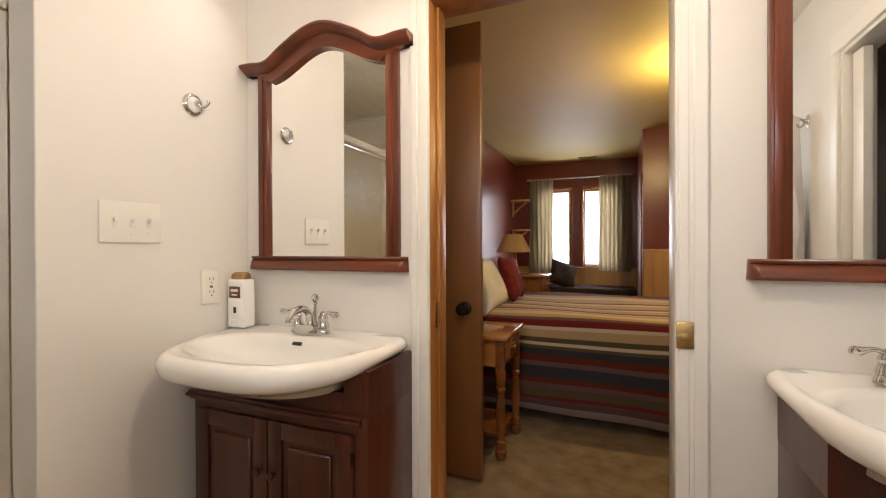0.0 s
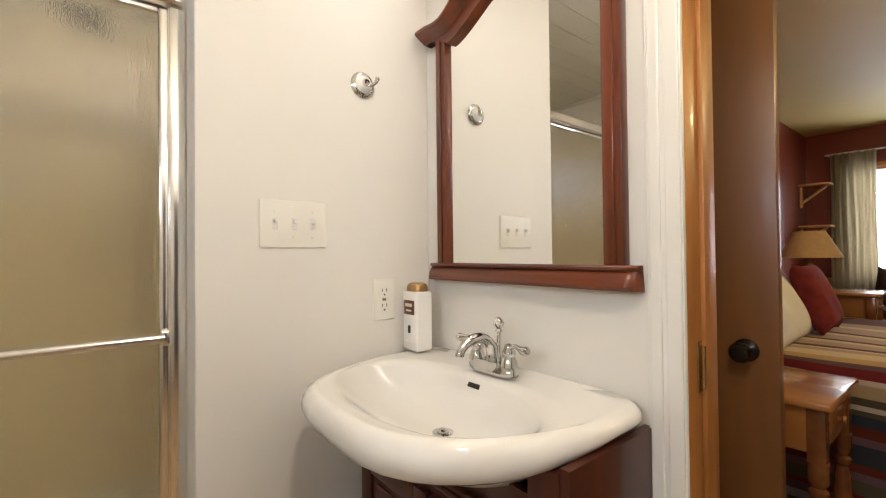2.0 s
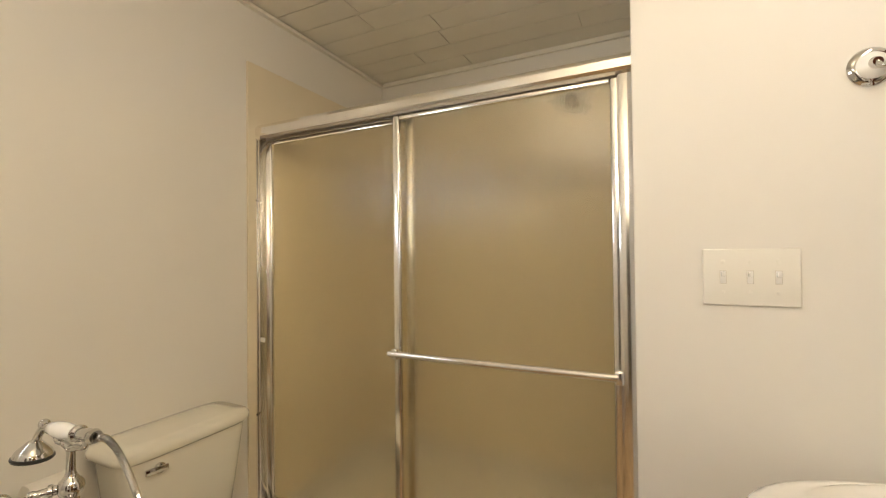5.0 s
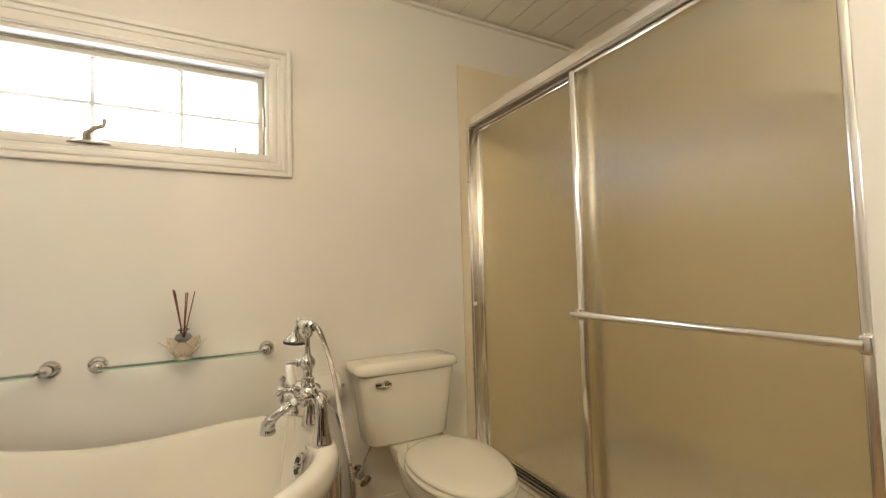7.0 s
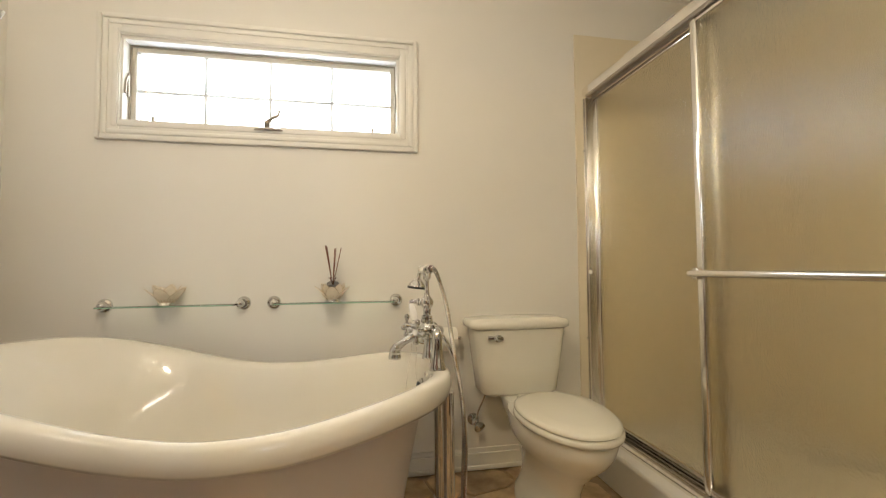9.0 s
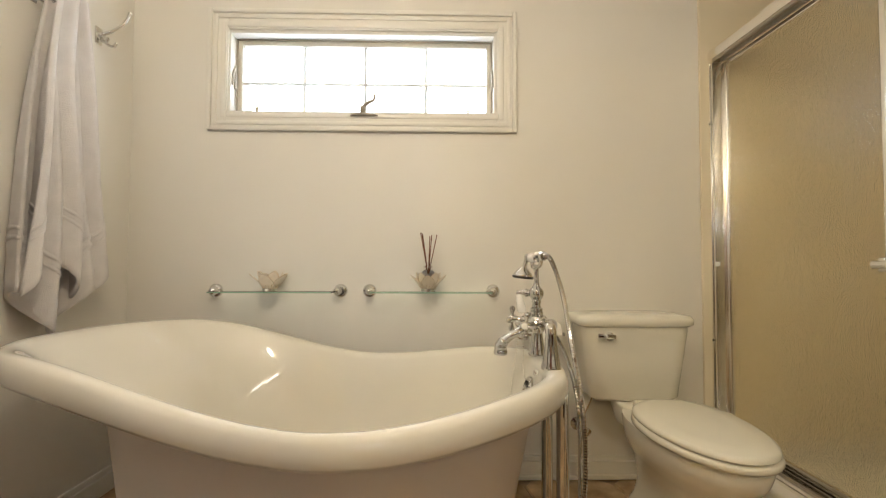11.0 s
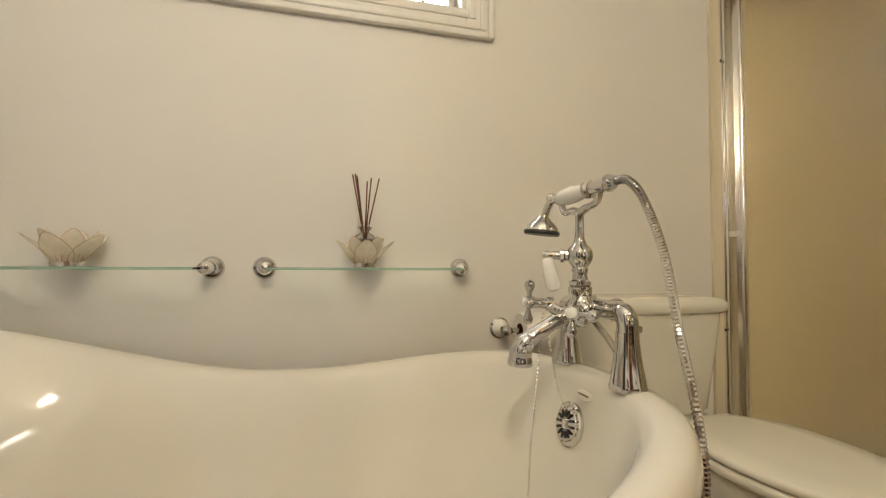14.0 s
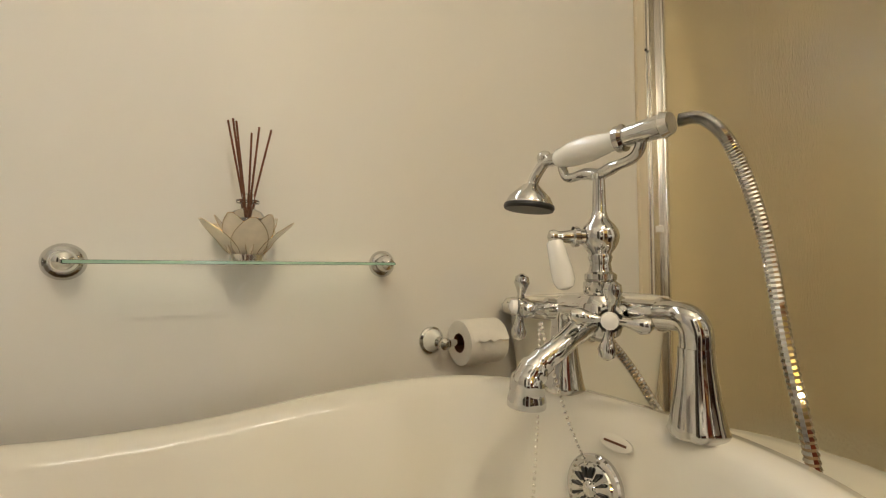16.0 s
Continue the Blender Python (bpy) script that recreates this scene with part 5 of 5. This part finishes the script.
wall_hook(-2.110, 1.830)
wall_hook(-1.830, 1.830)
wall_hook(-1.500, 1.830)
towel(-1.880, 1.850, 1.08, 0.10, 0.32, 2.4, 3, "pale grey terry bath towel hanging in folds from a hook")
towel(-1.510, 1.840, 0.95, 0.06, 0.12, 1.5, 8, "white terry towel hanging narrow from a hook")

# ---- bedroom ----
BYF, BXW, BXE = 5.40, -0.02, 3.2
BW = ((0.36, 0.80), (1.00, 1.46))  # two narrow windows
BZ0, BZ1 = 0.87, 2.02
b = bmn()
box(b, BXW - 0.1, BXW, 0.13, BYF + 0.12, 0, H)
structure("wall_bedroom_west", b, REDWALL, "dark terracotta red painted bedroom wall")
b = bmn()
xs = [BXW, BW[0][0], BW[0][1], BW[1][0], BW[1][1], 1.80]
for i in (0, 2, 4):
    box(b, xs[i], xs[i + 1], BYF, BYF + 0.12, 0, H)
for i in (1, 3):
    box(b, xs[i], xs[i + 1], BYF, BYF + 0.12, 0, BZ0)
    box(b, xs[i], xs[i + 1], BYF, BYF + 0.12, BZ1, H)
structure("wall_bedroom_north", b, REDWALL, "dark red painted wall with two narrow windows")
b = bmn()
box(b, 1.74, 1.84, 3.92, BYF, 0, H)
box(b, 1.74, BXE, 3.82, 3.92, 0, H)
structure("wall_bedroom_closet", b, REDWALL, "red painted closet block with pine wainscot")
b = bmn()
box(b, BXE, BXE + 0.1, 0.13, 3.92, 0, H)
box(b, XE + 0.12, BXE, 0.03, 0.13, 0, H)
structure("wall_bedroom_east", b, REDWALL, "red painted bedroom wall")
b = bmn()
box(b, BXW - 0.1, BXE + 0.1, 0.13, BYF + 0.12, H, H + 0.1)
structure("ceiling_bedroom", b, BEDCEIL, "off-white bedroom ceiling, the lamp's gold light put into its colour", "ceiling")


def wainscot(name, x0, x1, y, z1, n):
    w = thing(name, ((x0 + x1) / 2, y, 0), "knotty pine board wainscot with a cap rail", "wainscot", kind="structure")
    for i in range(n):
        b = bmn()
        a, c_ = x0 + (x1 - x0) * i / n, x0 + (x1 - x0) * (i + 1) / n
        box(b, a + 0.001, c_ - 0.001, y - 0.014, y - 0.001, 0.0, z1 - 0.035, 0.003, 1)
        part("board", b, PINE, w)
    b = bmn()
    box(b, x0 - 0.01, x1, y - 0.026, y - 0.001, z1 - 0.035, z1, 0.006)
    part("cap_rail", b, PINE, w)


wainscot("wainscot", 1.745, 2.60, 3.82, 1.13, 9)
wainscot("wainscot_window_wall", 0.0, 1.735, BYF, 0.85, 16)
b = bmn()
box(b, 1.722, 1.739, 3.95, 4.75, 0, 2.0, 0.003)
structure("door_3", b, DOORWOOD, "dark brown wooden door in the closet block", "door")

for k, (a, c_) in enumerate(BW):
    w = thing("window_%d" % (k + 2), ((a + c_) / 2, BYF, BZ0), "tall narrow pine-framed casement window, bright with daylight", "window", kind="structure")
    b = bmn()
    frame_loop(b, a - 0.05, c_ + 0.05, BZ0 - 0.05, BZ1 + 0.05, 0.05, BYF - 0.022, BYF - 0.001, 0.004)
    part("window_frame", b, HONEY, w)
    b = bmn()
    frame_loop(b, a, c_, BZ0, BZ1, 0.022, BYF + 0.03, BYF + 0.07, 0.003)
    sa = part("sash", b, HONEY, w)
    b = bmn()
    box(b, a + 0.02, c_ - 0.02, BYF + 0.048, BYF + 0.052, BZ0 + 0.02, BZ1 - 0.02)
    pn = part("pane", b, CLEAR, sa, "clear glass", smooth=False)
    pn.visible_shadow = False
    for gz in (BZ0 + 0.30, BZ0 + 0.85):
        b = bmn()
        box(b, a + 0.02, c_ - 0.02, BYF + 0.054, BYF + 0.060, gz, gz + 0.008)
        part("muntin", b, HONEY, sa)


def curtain(x0, x1, z0, z1, y, folds, label):
    c_ = thing("curtain", ((x0 + x1) / 2, y, z0), label, "curtain", "window curtains")
    b = bmn()
    n, m = folds * 10, 14
    rr = random.Random(int(x0 * 100))
    ph = [rr.uniform(-0.5, 0.5) for _ in range(folds + 1)]
    loops = []
    for i in range(m + 1):
        f = i / m
        row = []
        for k in range(n + 1):
            u_ = k / n
            row.append((x0 + (x1 - x0) * (u_ + 0.015 * math.sin(f * 5 + u_ * 9)), y + (0.016 + 0.016 * (1 - f)) * math.sin(2 * math.pi * folds * u_ + ph[int(u_ * folds)] * (1 - f)), z1 + (z0 - z1) * f))
        loops.append(row)
    back = [[(p[0], p[1] - 0.002, p[2]) for p in r] for r in loops]
    rings(b, loops, False, False, False)
    rings(b, back, False, False, False)
    part("cloth", b, CURTAIN, c_, angle=180)


curtain(0.20, 0.56, 0.72, 2.19, 5.31, 6, "sheer beige tie-top curtain drawn beside the window")
curtain(1.22, 1.52, 0.80, 2.19, 5.31, 5, "sheer beige curtain half across the window, lit by sun")
curtain(1.50, 1.66, 0.80, 2.19, 5.33, 3, "sheer beige curtain in the room's dark corner")
cr = thing("curtain_rod", (0.92, 5.32, 2.19), "thin white curtain rod above the windows", "curtain rod")
b = bmn()
rod(b, (0.16, 5.32, 2.195), (1.68, 5.32, 2.195), 0.009)
part("rod", b, LINEN, cr)
for xx in (0.18, 1.66):
    b = bmn()
    box(b, xx - 0.006, xx + 0.006, 5.32, BYF, 2.185, 2.205)
    part("bracket", b, LINEN, cr)

# window seat
ws = thing("window_seat", (0.87, 5.1, 0), "built-in pine window seat with a dark padded top", "bench")
b = bmn()
box(b, 0.30, 1.71, 4.80, 5.375, 0, 0.50, 0.004)
part("body", b, PINE, ws)
b = bmn()
box(b, 0.30, 1.71, 4.79, 5.375, 0.502, 0.585, 0.025, 3)
part("seat_pad", b, DARKCUSHION, ws, "dark padded seat")


def pillow(name, c_, hx, hz, hy, rot, mat, label, category, piping=None):
    n = 18
    b = bmn()
    for sgn in (-1, 1):
        grid = []
        for i in range(n + 1):
            row = []
            for j in range(n + 1):
                u_, v_ = 2 * i / n - 1, 2 * j / n - 1
                puff = max(0.0, (1 - u_ ** 4) * (1 - v_ ** 4)) ** 0.55
                k = 1 - 0.10 * (1 - u_ * u_) * abs(v_) ** 3
                k2 = 1 - 0.10 * (1 - v_ * v_) * abs(u_) ** 3
                row.append(b.verts.new((u_ * hx * k2, sgn * hy * puff * (1 + 0.06 * math.sin(5 * u_ + 3 * v_)), v_ * hz * k)))
            grid.append(row)
        for i in range(n):
            for j in range(n):
                b.faces.new((grid[i][j], grid[i + 1][j], grid[i + 1][j + 1], grid[i][j + 1]))
    bmesh.ops.remove_doubles(b, verts=b.verts, dist=0.0008)
    bmesh.ops.transform(b, matrix=Matrix.Translation(c_) @ Euler([radians(q) for q in rot]).to_matrix().to_4x4(), verts=b.verts)
    return solid(name, b, mat, label, category, angle=180)


pillow("cushion", (0.74, 5.02, 0.755), 0.21, 0.20, 0.08, (-24, 20, 30), DARKCUSHION, "dark patterned cushion leaning on the window seat", "cushion")

# bed along the doorway side, its head against the west wall
bed = thing("bed", (1.05, 2.18, 0), "bed with a striped woven blanket hanging to the floor", "bed")
b = bmn()
box(b, 0.06, 2.06, 1.48, 2.92, 0.10, 0.66, 0.04, 3)
part("mattress", b, LINEN, bed)
b = bmn()
box(b, 0.0, 0.05, 1.44, 2.94, 0.0, 1.02, 0.01)
part("headboard", b, HONEY, bed, "honey pine headboard")

# woven stripes follow the cloth's length, from the near hem over the top
stripes = material("striped_blanket", (0.5, 0.4, 0.3), 0.9, vary=0.0, bump=0.5, grain=350, spec=0.1)
st_ = stripes.node_tree
uvn = st_.nodes.new("ShaderNodeUVMap")
sep = st_.nodes.new("ShaderNodeSeparateXYZ")
st_.links.new(uvn.outputs[0], sep.inputs[0])
rampn = st_.nodes.new("ShaderNodeValToRGB")
rampn.color_ramp.interpolation = "CONSTANT"
TAN, CREAM, RED, RUST, NAVY, PLUM, OLIVE, DUSK = (0.42, 0.30, 0.16), (0.55, 0.46, 0.33), (0.15, 0.020, 0.020), (0.11, 0.024, 0.013), (0.035, 0.038, 0.046), (0.13, 0.075, 0.08), (0.09, 0.072, 0.04), (0.36, 0.29, 0.27)
rows = [(0.0, DUSK), (0.014, PLUM), (0.030, RED), (0.038, OLIVE), (0.055, PLUM), (0.070, RUST), (0.080, NAVY), (0.108, PLUM), (0.120, RUST), (0.134, NAVY), (0.150, OLIVE), (0.160, CREAM), (0.167, OLIVE), (0.178, TAN), (0.196, CREAM), (0.204, RED), (0.222, PLUM), (0.228, TAN), (0.240, CREAM), (0.258, DUSK), (0.275, CREAM), (0.285, PLUM), (0.298, DUSK), (0.33, CREAM), (0.345, PLUM), (0.36, DUSK), (0.41, CREAM), (0.43, PLUM), (0.45, DUSK), (0.53, CREAM), (0.56, DUSK), (0.62, PLUM)]
cr_ = rampn.color_ramp
while len(cr_.elements) < len(rows):
    cr_.elements.new(0.99)
for e, (pos, col) in zip(cr_.elements, rows):
    e.position, e.color = pos, (*col, 1)
st_.links.new(sep.outputs[1], rampn.inputs[0])
st_.links.new(rampn.outputs[0], st_.nodes["Principled BSDF"].inputs["Base Color"])
section = [(1.40, 0.085), (1.405, 0.20), (1.412, 0.35), (1.418, 0.50), (1.425, 0.62), (1.440, 0.675), (1.475, 0.705), (1.55, 0.716), (1.80, 0.724), (2.10, 0.728), (2.40, 0.726), (2.70, 0.722), (2.88, 0.71), (2.955, 0.68), (2.975, 0.60), (2.98, 0.35), (2.985, 0.10)]
ys = [Vector((0, a, c_)) for a, c_ in section]
dist = [0.0]
for p, q in zip(ys, ys[1:]):
    dist.append(dist[-1] + (q - p).length)
me = bpy.data.meshes.new("blanket")
nx = 40
verts, faces, uvs = [], [], []
for i in range(nx + 1):
    px = 0.30 + 1.80 * i / nx
    for k, (a, c_) in enumerate(section):
        wob = 0.010 * math.sin(px * 9 + k * 0.7) * (1 if k < 5 or k > 13 else 0.25)
        verts.append((px, a + wob, c_ + 0.006 * math.sin(px * 5 + k * 1.3) + (0.02 * math.sin(px * 2.3) if k == 0 else 0)))
m_ = len(section)
for i in range(nx):
    for k in range(m_ - 1):
        faces.append((i * m_ + k, (i + 1) * m_ + k, (i + 1) * m_ + k + 1, i * m_ + k + 1))
me.from_pydata(verts, [], faces)
layer = me.uv_layers.new(name="UVMap")
for poly in me.polygons:
    poly.use_smooth = True
    for li in poly.loop_indices:
        vi = me.loops[li].vertex_index
        layer.data[li].uv = ((vi // m_) / nx, dist[vi % m_] / dist[-1])
me.materials.append(stripes)
blanket = tagged(new("blanket", me), "woven blanket with maroon, tan and navy stripes on the bed", "blanket")
solidify = blanket.modifiers.new("thickness", "SOLIDIFY")
solidify.thickness = 0.012
pillow("pillow", (0.40, 1.78, 0.90), 0.30, 0.21, 0.10, (0, 0, 90), LINEN, "white bed pillow propped at the head of the bed", "pillow")
bpy.data.objects["pillow"].matrix_basis = Matrix.Translation((0.56, 1.72, 0.87)) @ Euler((0, radians(-24), 0)).to_matrix().to_4x4() @ Matrix.Translation((-0.40, -1.78, -0.90))
pillow("cushion", (0.66, 1.95, 0.915), 0.18, 0.185, 0.062, (0, 0, 90), MAROON, "maroon embroidered cushion leaning on the pillow", "cushion")
cu = bpy.data.objects["cushion.001"]
cu.matrix_basis = Matrix.Translation((0.685, 2.02, 0.91)) @ Euler((0, radians(-19), 0)).to_matrix().to_4x4() @ Matrix.Translation((-0.66, -1.95, -0.915))


def nightstand(x0, x1, y0, y1, zt, label):
    t = thing("nightstand", ((x0 + x1) / 2, (y0 + y1) / 2, 0), label, "nightstand", "pine nightstands")
    b = bmn()
    box(b, x0, x1, y0, y1, zt - 0.028, zt, 0.010, 3)
    part("top", b, HONEY, t)
    b = bmn()
    box(b, x0 + 0.035, x1 - 0.035, y0 + 0.035, y1 - 0.035, zt - 0.175, zt - 0.028)
    part("apron", b, HONEY, t)
    b = bmn()
    box(b, x1 - 0.036, x1 - 0.026, y0 + 0.08, y1 - 0.08, zt - 0.155, zt - 0.05, 0.004)
    d = part("drawer", b, HONEY, t)
    b = bmn()
    lathe(b, (x1 - 0.026, (y0 + y1) / 2, zt - 0.10), (1, 0, 0), [(0, 0.007), (0.010, 0.007), (0.016, 0.015), (0.024, 0.010)], 14)
    part("knob", b, HONEY, d)
    for px in (x0 + 0.045, x1 - 0.045):
        for py in (y0 + 0.045, y1 - 0.045):
            b = bmn()
            box(b, px - 0.024, px + 0.024, py - 0.024, py + 0.024, zt - 0.20, zt - 0.029, 0.003)
            lathe(b, (px, py, 0), (0, 0, 1), [(0, 0.018), (0.02, 0.026), (0.05, 0.024), (0.06, 0.016), (0.07, 0.022), (0.10, 0.022), (0.11, 0.015), (0.15, 0.019), (0.24, 0.023), (0.34, 0.018), (0.36, 0.013), (0.375, 0.022), (0.39, 0.022), (0.40, 0.014), (0.42, 0.023), (zt - 0.20, 0.023)], 14)
            for vv in b.verts:
                if vv.co.z < zt - 0.20:
                    vv.co.x, vv.co.y = px + (vv.co.x - px) * 1.25, py + (vv.co.y - py) * 1.25
            part("leg", b, TURNED, t, "dark turned leg")
    b = bmn()
    box(b, x0 + 0.05, x1 - 0.05, y0 + 0.05, y1 - 0.05, 0.115, 0.135, 0.004)
    part("lower_shelf", b, TURNED, t)


nightstand(0.46, 0.945, 0.82, 1.27, 0.68, "honey pine nightstand with turned legs beside the bed")
nightstand(0.32, 0.80, 3.12, 3.50, 0.86, "pine bedside chest beyond the bed")
lm = thing("table_lamp", (0.41, 3.30, 0.86), "table lamp with a brown cone shade on the far nightstand", "lamp")
b = bmn()
lathe(b, (0.41, 3.30, 0.861), (0, 0, 1), [(0, 0.07), (0.015, 0.07), (0.03, 0.03), (0.09, 0.05), (0.15, 0.03), (0.20, 0.014), (0.26, 0.012)], 20)
part("base", b, HONEY, lm)
b = bmn()
lathe(b, (0.41, 3.30, 1.10), (0, 0, 1), [(0, 0.195), (0.20, 0.095)], 28, caps=False)
lathe(b, (0.41, 3.30, 1.10), (0, 0, 1), [(0, 0.192), (0.20, 0.092)], 28, caps=False)
part("shade", b, SHADE, lm, "brown fabric cone shade")

for k, z in enumerate((1.86, 1.42)):
    s = thing("corner_shelf", (0.12, 5.1, z), "small pine bracket shelf on the red wall", "shelf", "bracket shelves")
    b = bmn()
    box(b, 0.0, 0.26, 4.92, 5.14, z - 0.02, z, 0.004)
    part("board", b, PINE, s)
    b = bmn()
    tube(b, [(0.01, 5.03, z - 0.20), (0.22, 5.03, z - 0.024)], 0.014, 8)
    box(b, 0.0, 0.02, 5.01, 5.05, z - 0.24, z - 0.021)
    part("bracket", b, PINE, s)

vt = thing("ceiling_vent", (1.08, 5.11, H), "narrow dark slotted ceiling vent", "vent")
b = bmn()
box(b, 0.94, 1.22, 5.06, 5.16, H - 0.008, H - 0.001, 0.002)
part("frame", b, BEDCEIL, vt)
for k in range(5):
    b = bmn()
    box(b, 0.955, 1.205, 5.070 + k * 0.017, 5.080 + k * 0.017, H - 0.011, H - 0.0085)
    part("slat", b, BLACK, vt)
cl = thing("ceiling_lamp", (2.02, 1.95, H), "small bedroom ceiling lamp with a warm bulb", "lamp")
b = bmn()
lathe(b, (2.02, 1.95, H - 0.001), (0, 0, -1), [(0, 0.06), (0.02, 0.06), (0.035, 0.03), (0.10, 0.02)], 20)
part("canopy", b, BRASS, cl)

# ---- stone floor of the bathroom ----
rnd = random.Random(11)
cell = 0.19
nx, ny = int((XE - 0.0) / cell) + 1, int((0.0 - YS) / cell) + 1
knots = {}
for i in range(nx + 1):
    for j in range(ny + 1):
        edge = i in (0, nx) or j in (0, ny)
        knots[i, j] = (-0.035 + i * cell + (0 if edge else rnd.uniform(-0.055, 0.055)), YS + 0.02 + j * cell + (0 if edge else rnd.uniform(-0.055, 0.055)))
floor_ob = bpy.data.objects["floor"]
for i in range(nx):
    for j in range(ny):
        q = [Vector((*knots[k], 0)) for k in ((i, j), (i + 1, j), (i + 1, j + 1), (i, j + 1))]
        mid = sum(q, Vector()) / 4
        if mid.y > -0.02 or mid.x > XE:
            continue
        lo, hi = [], []
        for k in range(4):
            a, p, c_ = q[k - 1], q[k], q[(k + 1) % 4]
            for w in (a, c_):
                e = p + (w - p) * 0.20
                e = mid + (e - mid) * (1 - 0.008 / max(0.03, (e - mid).length))
                lo.append(e)
        top_ = [mid + (e - mid) * 0.965 for e in lo]
        b = bmn()
        rings(b, [[(p.x, p.y, -0.013) for p in lo], [(p.x, p.y, -0.003) for p in lo], [(p.x, p.y, 0.0) for p in top_]], False, True)
        tile = mesh_object("stone_tile", b, STONE, True, 25)
        tile.parent = floor_ob
